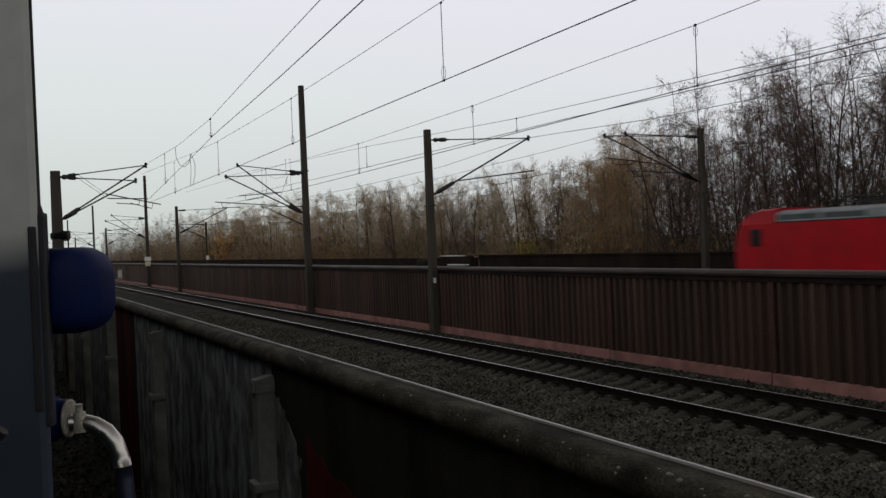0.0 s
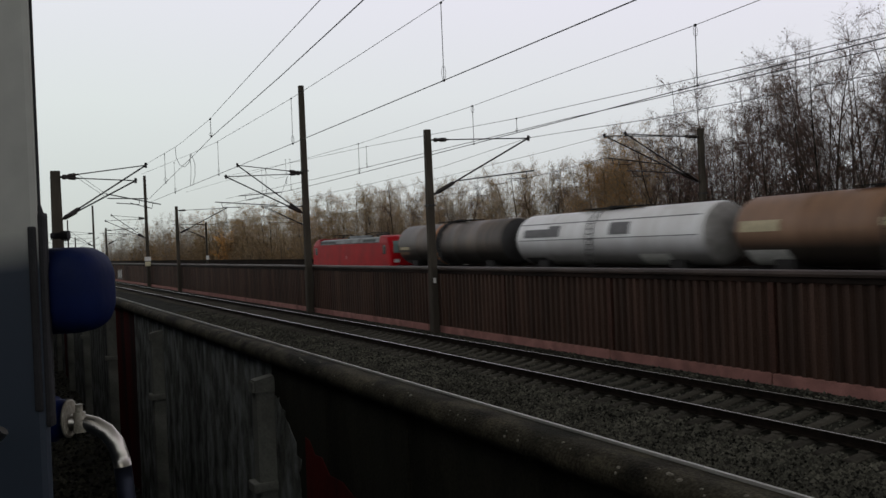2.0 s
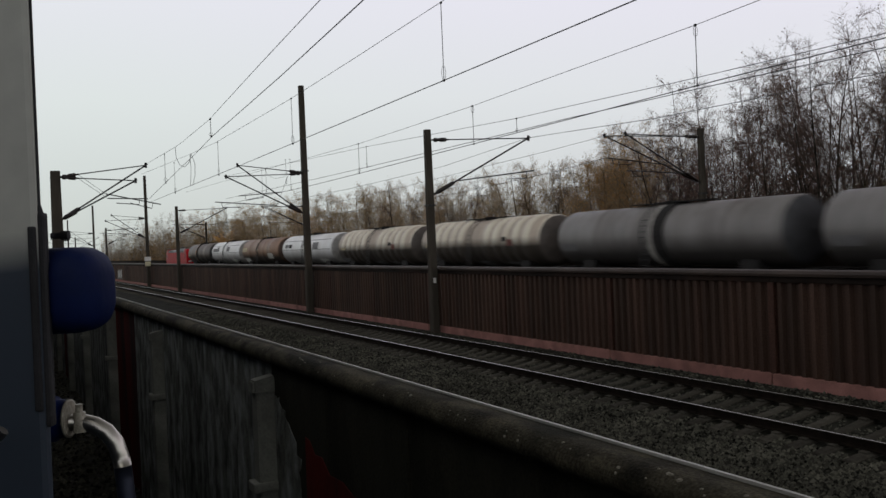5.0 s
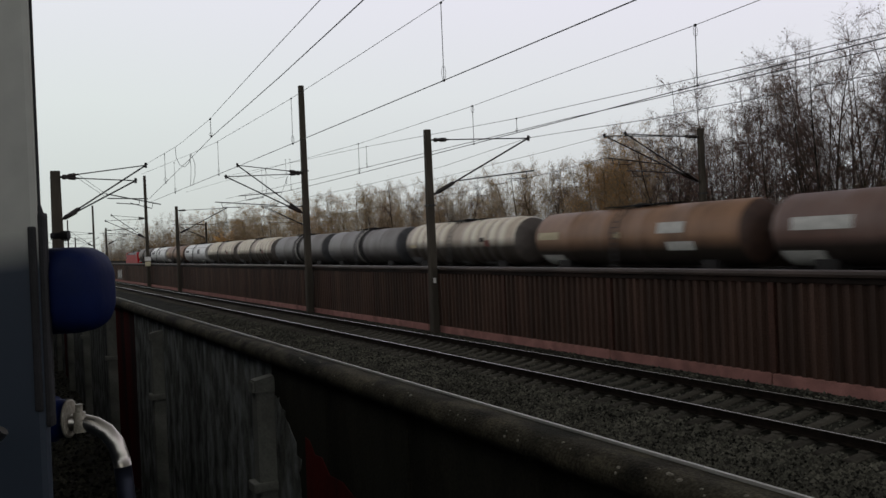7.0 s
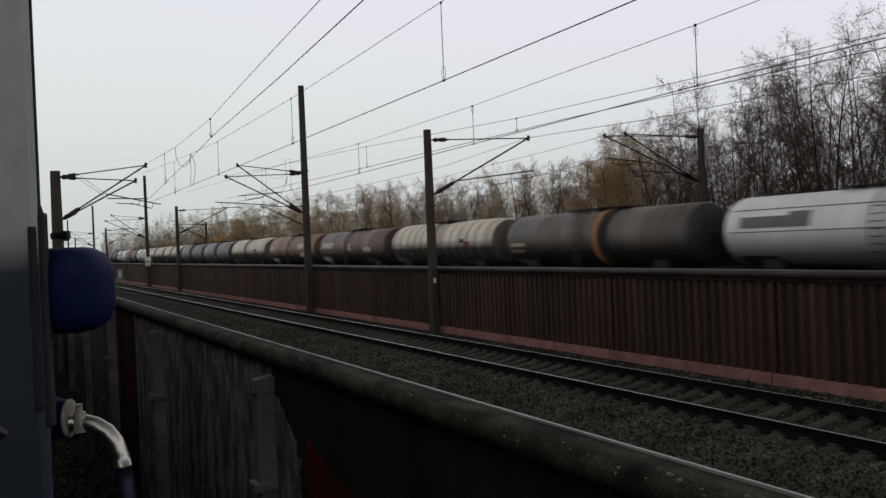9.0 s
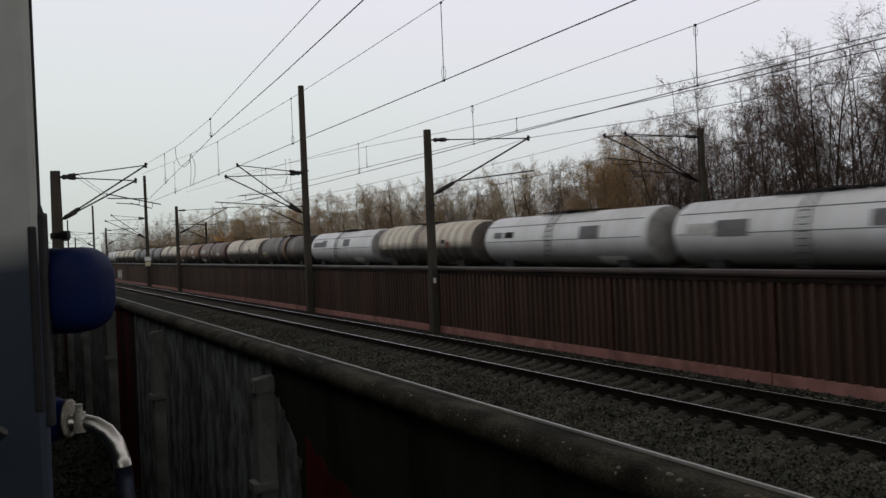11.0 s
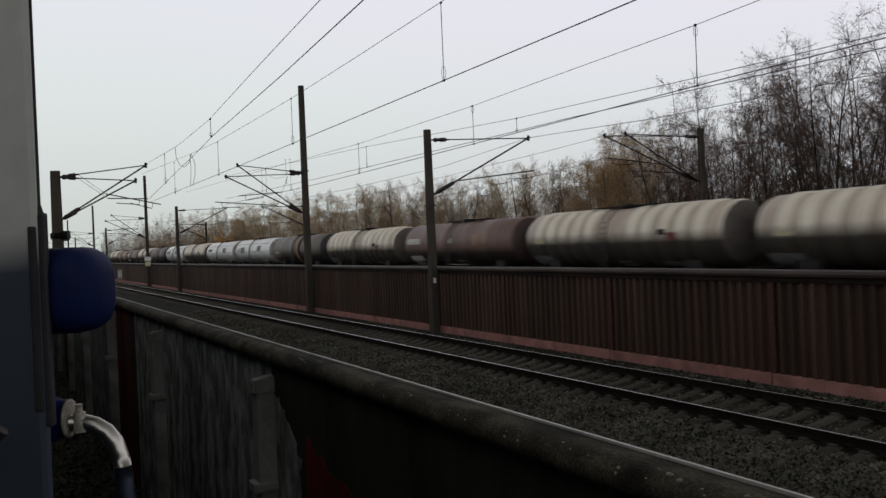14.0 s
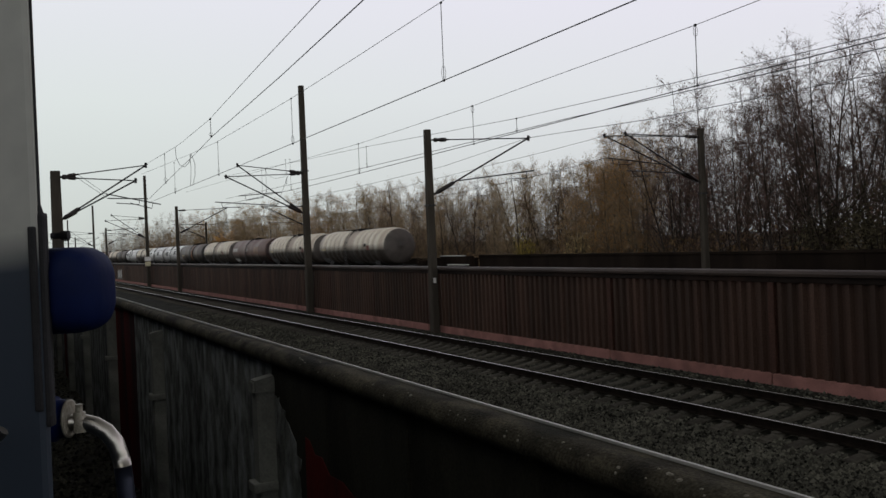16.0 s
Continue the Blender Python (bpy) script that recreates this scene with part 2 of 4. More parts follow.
def build_near_track():
    track = thing("railway_track", "ballasted railway track with concrete sleepers and worn steel rails", "railway track", kind="structure")
    tilt = math.atan2(CANT, 1.5)
    # one sleeper: high at the rail seats, lower in the middle
    prof = [(-1.3, 0.0), (-1.25, 0.19), (-0.95, 0.205), (-0.6, 0.205), (-0.25, 0.165), (0.25, 0.165), (0.6, 0.205), (0.95, 0.205), (1.25, 0.19), (1.3, 0.0)]
    bm = bmesh.new()
    rings = [[bm.verts.new((x, s * w, z)) for x, z in prof] for s, w in ((-1, 0.13), (-1, 0.065), (1, 0.065), (1, 0.13))]
    for i, (x, z) in enumerate(prof):
        for r in (0, 3):
            rings[r][i].co.z = max(0, z - 0.03)
    n = len(prof)
    for a, b in zip(rings, rings[1:]):
        for k in range(n - 1):
            bm.faces.new((a[k], a[k + 1], b[k + 1], b[k]))
    bm.faces.new(rings[0][::-1])
    bm.faces.new(rings[-1])
    for sx in (-0.75, 0.75):
        for d in (-0.13, 0.13):
            add_box(bm, sx + d - 0.045, sx + d + 0.045, -0.08, 0.08, 0.2, 0.235)
    me = mesh_of("sleeper", bm, M["sleeper"])
    for k in range(300):
        ob = new("sleeper", me)
        ob.parent = track
        ob.matrix_local = Matrix.Translation((TRACK_X + random.uniform(-0.015, 0.015), 10.989 - 0.6 * 8 + 0.6 * k, CANT / 2 - 0.385)) @ pose(0, 0, 0, 0, -math.degrees(tilt), random.uniform(-0.4, 0.4))
    # rails
    for side, dz in ((-0.75, 0.0), (0.75, CANT)):
        x = TRACK_X + side
        foot = [(x - 0.0725, dz - 0.172), (x - 0.0725, dz - 0.16), (x - 0.01, dz - 0.145), (x - 0.01, dz - 0.05), (x - 0.034, dz - 0.038), (x - 0.034, dz - 0.008),
                (x + 0.034, dz - 0.008), (x + 0.034, dz - 0.038), (x + 0.01, dz - 0.05), (x + 0.01, dz - 0.145), (x + 0.0725, dz - 0.16), (x + 0.0725, dz - 0.172)]
        rail = part("rail", sweep(foot, S_NEAR, S_FAR, 1), M["rail_side"], track)
        head = [(x - 0.024, dz - 0.0079), (x - 0.02, dz - 0.003), (x - 0.008, dz), (x + 0.014, dz), (x + 0.028, dz - 0.003), (x + 0.03, dz - 0.0079)]
        part("running_surface", sweep(head, S_NEAR, S_FAR, 1), M["rail_top"], rail, "bright polished rail head")
    return track


build_near_track()


def build_brown_wall():
    """Corrugated brown noise wall on a pink concrete plinth."""
    wall = thing("wall_noise_barrier", "brown corrugated metal noise wall on a pink concrete plinth", "noise wall", kind="structure")
    x, top, base = 15.676, 2.484, -0.153
    step, s0 = 6.0, 14.95
    # one corrugated panel
    bm = bmesh.new()
    rib, pts, y = 0.3, [], 0.0
    while y < step - 0.02:
        for dy, dx in ((0.0, 0.0), (0.10, 0.0), (0.135, 0.085), (0.265, 0.085)):
            if y + dy < step - 0.02:
                pts.append((y + dy, dx))
        y += rib
    pts.append((step - 0.02, 0.0))
    lo = [bm.verts.new((dx, yy, 0.12)) for yy, dx in pts]
    hi = [bm.verts.new((dx, yy, 2.40)) for yy, dx in pts]
    for k in range(len(pts) - 1):
        bm.faces.new((lo[k], lo[k + 1], hi[k + 1], hi[k]))
    panel = mesh_of("corrugated_panel", bm, M["brown"])
    plinth = mesh_of("plinth", box(-0.06, 0.16, 0.025, step - 0.025, -0.3, 0.135, 0.012), M["pink"])
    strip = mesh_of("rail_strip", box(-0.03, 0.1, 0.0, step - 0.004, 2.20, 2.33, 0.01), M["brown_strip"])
    cap_prof = [(-0.11, 2.34), (-0.13, 2.40), (-0.11, 2.46), (-0.05, 2.484), (0.12, 2.484), (0.2, 2.45), (0.22, 2.38), (0.2, 2.33)]
    cap = mesh_of("coping", sweep(cap_prof, 0.0, step - 0.006), M["brown_cap"])
    post = mesh_of("post", box(-0.015, 0.12, -0.085, 0.085, 0.02, 2.195, 0.008), M["brown_post"])
    for k in range(-5, 52):
        yy = s0 + step * k
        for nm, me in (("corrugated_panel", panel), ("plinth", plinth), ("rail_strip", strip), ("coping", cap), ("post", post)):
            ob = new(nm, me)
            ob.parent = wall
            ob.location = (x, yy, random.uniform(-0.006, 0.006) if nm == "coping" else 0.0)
    back = part("backing", box(x + 0.1, x + 0.14, S_NEAR, S_FAR, -0.4, 2.40), M["brown"], wall)


build_brown_wall()


def build_far_wall():
    wall = thing("wall_far_noise_barrier", "low dark brown noise wall beyond the freight line", "noise wall", kind="structure")
    step = 5.0
    body = mesh_of("panel", box(0, 0.14, 0.01, step - 0.01, -0.4, 2.2), M["far_brown"])
    cap = mesh_of("coping", box(-0.08, 0.22, 0, step, 2.2, 2.35, 0.03), M["far_brown"])
    for k in range(-3, 11):
        for nm, me in (("panel", body), ("coping", cap)):
            ob = new(nm, me)
            ob.parent = wall
            ob.location = (34.0, 7 + step * k, 0)
    wall2 = thing("wall_far_noise_barrier", "low dark brown noise wall set further back", "noise wall", kind="structure")
    for k in range(0, 60):
        for nm, me in (("panel", body), ("coping", cap)):
            ob = new(nm, me)
            ob.parent = wall2
            ob.location = (36.0, 66 + step * k, -0.28)


build_far_wall()


def stones(name, regions, material, seed, label):
    """Loose ballast stones as one sheet of small crushed lumps."""
    rng = np.random.default_rng(seed)
    base = np.array([(1, 0, 0), (-1, 0, 0), (0, 1, 0), (0, -1, 0), (0, 0, 1), (0, 0, -0.6)], float)
    tri = np.array([(0, 2, 4), (2, 1, 4), (1, 3, 4), (3, 0, 4), (2, 0, 5), (1, 2, 5), (3, 1, 5), (0, 3, 5)])
    vs, fs, n0 = [], [], 0
    for count, x0, x1, y0, y1, zf in regions:
        u = rng.random(count)
        x = rng.uniform(x0, x1, count)
        y = y0 * (y1 / y0) ** u
        z = zf(x)
        near = (np.abs(x - TRACK_X) < 1.3) & (np.abs((y - 10.989 + 0.3) % 0.6 - 0.3) < 0.105)
        x, y, z = x[~near], y[~near], z[~near]
        count = len(x)
        size = rng.uniform(0.022, 0.058, count)
        ang = rng.uniform(0, 6.28, count)
        pts = base[None] * (size[:, None, None] * rng.uniform(0.6, 1.3, (count, 6, 1)))
        c, s = np.cos(ang)[:, None], np.sin(ang)[:, None]
        px = pts[:, :, 0] * c - pts[:, :, 1] * s + x[:, None]
        py = pts[:, :, 0] * s + pts[:, :, 1] * c + y[:, None]
        pz = pts[:, :, 2] * 0.85 + z[:, None] + rng.uniform(-0.025, 0.015, count)[:, None]
        vs.append(np.stack([px, py, pz], 2).reshape(-1, 3))
        fs.append((tri[None] + (np.arange(count) * 6)[:, None, None] + n0).reshape(-1, 3))
        n0 += count * 6
    me = bpy.data.meshes.new(name)
    me.from_pydata(np.concatenate(vs).tolist(), [], np.concatenate(fs).tolist())
    me.materials.append(material)
    return tagged(new(name, me), label, "gravel", kind="stuff")


def bed_height(x):
    return np.interp(x, (2.2, 8.6, TRACK_X - 1.9, TRACK_X - 1.0, TRACK_X + 1.0, 15.3, 15.6), (-0.42, -0.46, -0.335, -0.28, -0.08, -0.10, -0.12))


stones("ballast_stones", [(46000, 9.3, TRACK_X - 0.9, 8.0, 60.0, bed_height), (8000, TRACK_X - 0.65, TRACK_X + 0.65, 8.0, 60.0, lambda x: bed_height(x) - 0.012),
                          (5000, TRACK_X + 0.85, 15.55, 8.0, 40.0, bed_height)], M["stone"], 3, "loose grey crushed stones of the track bed")
stones("ballast_stones", [(7000, 0.3, 1.95, 9.0, 40.0, lambda x: x * 0 - 0.44)], M["stone"], 4, "dark loose stones beside the passenger train")


def build_wall_details():
    graffiti = thing("graffiti", "faded white spray-paint strokes on the brown wall", "graffiti")
    for k in range(5):
        part("stroke", box(15.60, 15.608, 131.0 + k * 0.9, 131.45 + k * 0.9, 0.3 + 0.2 * (k % 2), 1.6 - 0.15 * (k % 3)), M["pale"], graffiti)
    steps = thing("concrete_parapet", "pale concrete parapet in the gap of the far wall", "parapet")
    part("coping", box(33.7, 34.2, 64.6, 68.3, 2.27, 2.34, 0.02), M["pale"], steps)
    part("coping", box(33.2, 33.7, 63.1, 66.0, 1.55, 1.63, 0.02), M["pale"], steps)
    part("body", box(33.72, 34.1, 63.0, 68.3, -0.45, 2.27), M["far_brown"], steps)


build_wall_details()


# ---- overhead line masts ----
def mast_shaft(height, w):
    """A tapering concrete mast with chamfered corners."""
    bm = bmesh.new()
    rings = []
    for z, s in ((-0.6, w), (height - 0.03, w * 0.72), (height, w * 0.66)):
        c = s * 0.28
        rings.append([bm.verts.new((x, y, z)) for x, y in ((-s + c, -s), (s - c, -s), (s, -s + c), (s, s - c), (s - c, s), (-s + c, s), (-s, s - c), (-s, -s + c))])
    for a, b in zip(rings, rings[1:]):
        for k in range(8):
            bm.faces.new((a[k], a[(k + 1) % 8], b[(k + 1) % 8], b[k]))
    bm.faces.new(rings[-1])
    return bm


def cantilever(mast, side, reach, z_top, z_low, z_end, twist=0.0, hold=None, stay=False):
    """Top tube, inclined bracket tube, registration tube and their insulators; hold gives the registration tube's reach and height at both ends."""
    sx, yo = side, twist
    end = Vector((sx * reach, yo, z_end))
    root = Vector((sx * 0.9, yo * 0.9 / reach, z_top + (z_end - z_top) * 0.9 / reach))
    part("top_tube", tube([root, end], 0.024), M["steel"], mast)
    d = root - Vector((sx * 0.15, 0, z_top))
    p = Vector((sx * 0.15, 0, z_top))
    part("insulator", tube([p, p + d * 0.15, p + d * 0.2, p + d * 0.35, p + d * 0.4, p + d * 0.55, p + d * 0.6, p + d * 0.85, p + d * 0.9, p + d * 1.06],
                           [0.035, 0.035, 0.085, 0.085, 0.05, 0.085, 0.085, 0.085, 0.04, 0.03]), M["insul"], mast)
    low = Vector((sx * 0.15, 0, z_low))
    d = end - low
    part("bracket_tube", tube([low + d * 0.2, end + d * 0.02], 0.034), M["steel"], mast)
    part("insulator", tube([low, low + d * 0.03, low + d * 0.045, low + d * 0.19, low + d * 0.215], [0.04, 0.04, 0.085, 0.085, 0.04]), M["insul"], mast)
    part("clamp", tube([end + Vector((0, 0, -0.11)), end + Vector((0, 0, 0.11))], 0.055), M["steel"], mast)
    x0, z0, x1, z1 = hold or (reach * 0.55, z_low + (z_end - z_low) * 0.55, reach + 0.1, z_low + (z_end - z_low) * 0.55 - 0.25)
    a = Vector((sx * x0, yo * x0 / reach, z0))
    b = Vector((sx * x1, yo, z1))
    part("registration_tube", tube([a, b], 0.024), M["steel"], mast)
    back = (a - b).normalized()
    part("steady_arm", tube([b + back * 0.35, b + back * 0.4 + Vector((0, 0, -0.26)), b + back * 1.35 + Vector((0, 0, -0.2))], 0.018), M["steel"], mast)
    if stay:
        part("stay", tube([root, a], 0.009, 5), M["steel"], mast)


def build_mast(at, height, width, arms, label, extra=None):
    mast = thing("catenary_mast", label, "catenary mast", "masts of the overhead line", at=at)
    part("shaft", mast_shaft(height, width), M["mast"], mast)
    part("band", box(-width, width, -width, width, height * 0.62, height * 0.62 + 0.07, 0.01), M["steel"], mast)
    for a in arms:
        cantilever(mast, *a)
    return mast


TALL = "tall grey concrete catenary mast with two arms at the wall"
SHORT = "grey concrete catenary mast with one cantilever arm over the freight line"
for y in (47.37, 104.8, 164.6, 224.0):
    build_mast((15.33, y, -0.05), 12.35, 0.19, [(-1, 3.66, 7.6, 5.38, 8.0, 0.0, (1.3, 6.56, 3.67, 6.38)), (-1, 4.29, 7.55, 5.38, 7.4, 0.0, (1.6, 5.84, 4.93, 6.08), True)], TALL)
for y in (31.76, 86.1, 145.6, 204.0):
    build_mast((15.33, y, -0.05), 7.9, 0.17, [(1, 4.64, 7.5, 5.35, 7.64, 0.0, (1.3, 5.9, 4.86, 6.3))], SHORT)
for y in (34.87, 98.6, 154.0):
    build_mast((32.16, y, -0.1), 8.75, 0.185, [(-1, 4.96, 8.35, 6.0, 8.45, 1.33, (1.9, 6.96, 4.96, 7.37)), (-1, 4.96, 8.3, 6.0, 8.35, -0.31, (0.8, 6.45, 4.96, 6.59))], "grey concrete catenary mast before the low far wall")
build_mast((2.45, 41.7, -0.05), 7.2, 0.27, [(1, 3.73, 6.93, 5.1, 7.45, 0.0, (2.0, 6.2, 4.31, 5.7), True), (1, 3.27, 6.93, 5.1, 6.77, 0.0, (2.07, 6.0, 3.77, 5.96), True)], "weathered mast with two arms behind the near barrier")


# ---- wires ----
def wire(name, pts, r=0.012, label="thin dark overhead wire strung between the masts"):
    return tagged(part(name, tube(pts, r * 0.78, 5), M["wire"]), label, "overhead wire", "overhead wires")


def dropper(a, b, r=0.009, high=False):
    """A hanger between two wires with a clamp at either end and a small loop."""
    a, b = Vector(a), Vector(b)
    d = thing("dropper", "thin dropper wire with clamps between overhead wires", "dropper wire", "droppers of the overhead line", at=a)
    part("hanger", tube([(0, 0, 0), b - a], r, 5), M["wire"], d)
    for p in (Vector((0, 0, 0)), b - a):
        part("clamp", tube([p + Vector((0, -0.03, 0)), p + Vector((0, 0.03, 0))], r * 3, 6), M["wire"], d)
    n = (b - a) * 0.12 * (-1 if high else 1)
    foot = Vector((0, 0, 0)) if high else b - a
    r *= 0.8
    loop = [foot - n * (0.5 - 0.5 * math.cos(t)) * 1.6 + Vector((0.05 * math.sin(t), -0.04 * math.sin(t), 0)) for t in (0, 0.8, 1.6, 2.4, 3.14, 3.9, 4.7, 5.5, 6.28)]
    part("loop", tube(loop, r * 0.7, 4), M["wire"], d)
    return d


wire("contact_wire", [(11.80, 9.27, 8.18), (11.80, 23.21, 8.08), (11.80, 35.79, 8.01), (11.80, 47.92, 7.94), (11.80, 77.41, 7.83)], 0.019)
wire("messenger_wire", [(11.80, 19.24, 10.45), (11.80, 29.45, 10.15), (11.80, 37.89, 9.94), (11.80, 52.63, 9.80), (11.80, 61.72, 9.97), (11.80, 82.39, 10.51)], 0.013)
dropper((11.80, 23.18, 10.32), (11.80, 23.18, 8.08), 0.012)
dropper((11.80, 37.89, 9.94), (11.80, 37.89, 7.97), 0.012)
dropper((11.80, 52.34, 9.76), (11.80, 52.34, 7.86), 0.012)
dropper((11.80, 66.40, 9.97), (11.80, 66.40, 7.77), 0.012)
wire("contact_wire", [(3.58, 7.25, 6.10), (4.70, 15.53, 6.50), (5.50, 24.83, 6.61), (5.70, 28.45, 6.48), (6.40, 42.60, 5.97)], 0.0105)
wire("messenger_wire", [(3.58, 8.56, 6.47), (4.70, 17.40, 6.93), (5.40, 24.86, 7.03), (5.80, 31.64, 7.13), (6.40, 43.68, 7.59)], 0.008)
dropper((5.80, 26.54, 7.30), (5.80, 26.54, 6.80), 0.009)
dropper((5.80, 34.52, 7.13), (5.80, 34.52, 6.05), 0.009)
wire("jumper_wire", [(6.20, 34.52, 7.40), (6.20, 34.39, 6.97), (6.20, 33.77, 6.66), (6.20, 32.83, 6.49), (6.20, 31.97, 6.58), (6.20, 31.62, 6.82)], 0.012)
wire("jumper_wire", [(6.20, 31.62, 6.82), (6.20, 31.02, 6.43), (6.20, 31.10, 6.05), (6.20, 31.56, 5.72)], 0.011)
wire("jumper_wire", [(6.20, 31.82, 6.80), (6.20, 31.73, 6.30), (6.20, 31.96, 5.73)], 0.009)
wire("messenger_wire", [(19.50, 17.26, 9.89), (19.50, 21.19, 9.75), (19.50, 28.23, 9.64), (19.50, 35.60, 9.50), (19.50, 49.81, 9.46), (19.50, 70.10, 9.82), (19.50, 102.89, 10.31)], 0.014)
wire("contact_wire", [(19.50, 11.38, 7.92), (19.50, 21.22, 7.90), (19.50, 28.36, 7.84), (19.50, 35.64, 7.80), (19.50, 49.74, 7.72), (19.50, 59.60, 7.69), (19.50, 84.11, 7.84)], 0.021)
dropper((19.50, 21.19, 9.75), (19.50, 21.19, 7.90), 0.014, True)
dropper((19.50, 35.60, 9.50), (19.50, 35.60, 7.79), 0.014, True)
dropper((19.50, 49.81, 9.46), (19.50, 49.81, 7.72), 0.014)
dropper((19.50, 64.64, 10.03), (19.50, 64.64, 8.26), 0.011)
dropper((19.50, 63.52, 9.96), (19.50, 63.52, 7.73), 0.011)
dropper((19.50, 70.10, 9.82), (19.50, 70.10, 7.77), 0.011)
dropper((19.50, 71.28, 9.84), (19.50, 71.28, 7.65), 0.011)
wire("messenger_wire", [(21.50, 12.55, 8.43), (21.50, 23.39, 8.63), (21.50, 31.23, 8.84), (21.50, 35.18, 8.93), (21.50, 53.56, 9.74), (21.50, 65.44, 10.16), (21.50, 92.20, 11.16)], 0.015)
wire("contact_wire", [(21.50, 12.56, 8.06), (21.50, 23.41, 8.25), (21.50, 31.27, 8.35), (21.50, 35.32, 8.35), (21.50, 53.52, 8.44), (21.50, 65.66, 8.55), (21.50, 92.63, 8.87)], 0.019)
dropper((21.50, 35.13, 8.92), (21.50, 35.13, 8.35), 0.013)
dropper((21.50, 53.56, 9.74), (21.50, 53.56, 8.44), 0.013)
wire("messenger_wire", [(19.80, 13.47, 7.13), (19.80, 19.76, 7.19), (19.80, 23.61, 7.24), (19.80, 28.83, 7.46), (19.97, 31.76, 7.6)], 0.013)
wire("messenger_wire", [(19.97, 31.76, 7.6), (19.80, 39.63, 7.13), (19.80, 45.22, 7.07), (19.80, 52.23, 6.99), (19.80, 71.65, 6.99)], 0.012)
wire("messenger_wire", [(27.2, 36.2, 8.35), (28.90, 44.47, 8.45), (28.90, 50.51, 8.31), (28.90, 66.10, 7.87), (28.90, 85.92, 7.55)], 0.014)
wire("contact_wire", [(27.2, 36.2, 7.27), (28.6, 42.67, 7.18), (29.20, 55.11, 6.87), (29.20, 66.91, 6.69), (29.20, 86.96, 6.52)], 0.016)

wire("jumper_wire", [(19.50, 70.27, 9.80), (19.50, 69.48, 9.28), (19.50, 67.39, 8.87), (19.50, 65.27, 8.80), (19.50, 63.93, 9.22)], 0.013)


def sign_plate(at, w, h, material, label):
    """A thin plate that faces back along the line."""
    s = tagged(part("sign_plate", box(-w / 2, w / 2, -0.012, 0.0, -h / 2, h / 2, 0.004), material), label, "sign")
    s.location = at
    return s


sign_plate((15.28, 104.60, 2.45), 0.6, 0.5, M["sign"], "small yellowed plate fixed to a catenary mast")
sign_plate((15.28, 104.60, 3.0), 0.7, 0.45, M["pale"], "small white plate fixed to a catenary mast")
sign_plate((15.30, 31.56, 1.95), 0.12, 0.2, M["pale"], "tiny pale marker plate on a catenary mast")
sign_plate((32.16, 153.7, 2.6), 0.5, 0.7, M["pale"], "small white plate on a far catenary mast")


# ---- the freight train ----
def rounded(w, h, r, n=4):
    """A rectangle with rounded corners, w wide and h high, in X and Z about its middle."""
    pts = []
    for cx, cz, a0 in ((w / 2 - r, h / 2 - r, 0), (-w / 2 + r, h / 2 - r, 90), (-w / 2 + r, -h / 2 + r, 180), (w / 2 - r, -h / 2 + r, 270)):
        for i in range(n + 1):
            a = radians(a0 + 90 * i / n)
            pts.append((cx + r * math.cos(a), cz + r * math.sin(a)))
    return pts


def loft(rings):
    bm = bmesh.new()
    vs = [[bm.verts.new(p) for p in r] for r in rings]
    n = len(rings[0])
    for a, b in zip(vs, vs[1:]):
        for k in range(n):
            bm.faces.new((a[k], a[(k + 1) % n], b[(k + 1) % n], b[k]))
    bm.faces.new(vs[0])
    bm.faces.new(vs[-1][::-1])
    bmesh.ops.recalc_face_normals(bm, faces=bm.faces[:])
    return bm


def bogie(parent, y):
    b = part("bogie", box(-1.05, 1.05, y - 1.3, y + 1.3, 0.45, 0.75, 0.03), M["dark"], parent)
    for dy in (-0.9, 0.9):
        part("wheelset", add_tube(add_tube(tube([(-0.8, y + dy, 0.46), (0.8, y + dy, 0.46)], 0.08), [(-0.8, y + dy, 0.46), (-0.68, y + dy, 0.46)], 0.46, 20),
                                  [(0.68, y + dy, 0.46), (0.8, y + dy, 0.46)], 0.46, 20), M["steel"], b)


M["grille"] = mat("dark_grille", (0.07, 0.08, 0.075), 0.6, vary=0.3, scale=2, fine=40)
M["fleet"] = mat("faded_mark", (0.5, 0.12, 0.12), 0.6, vary=0.3, scale=4, fine=40)


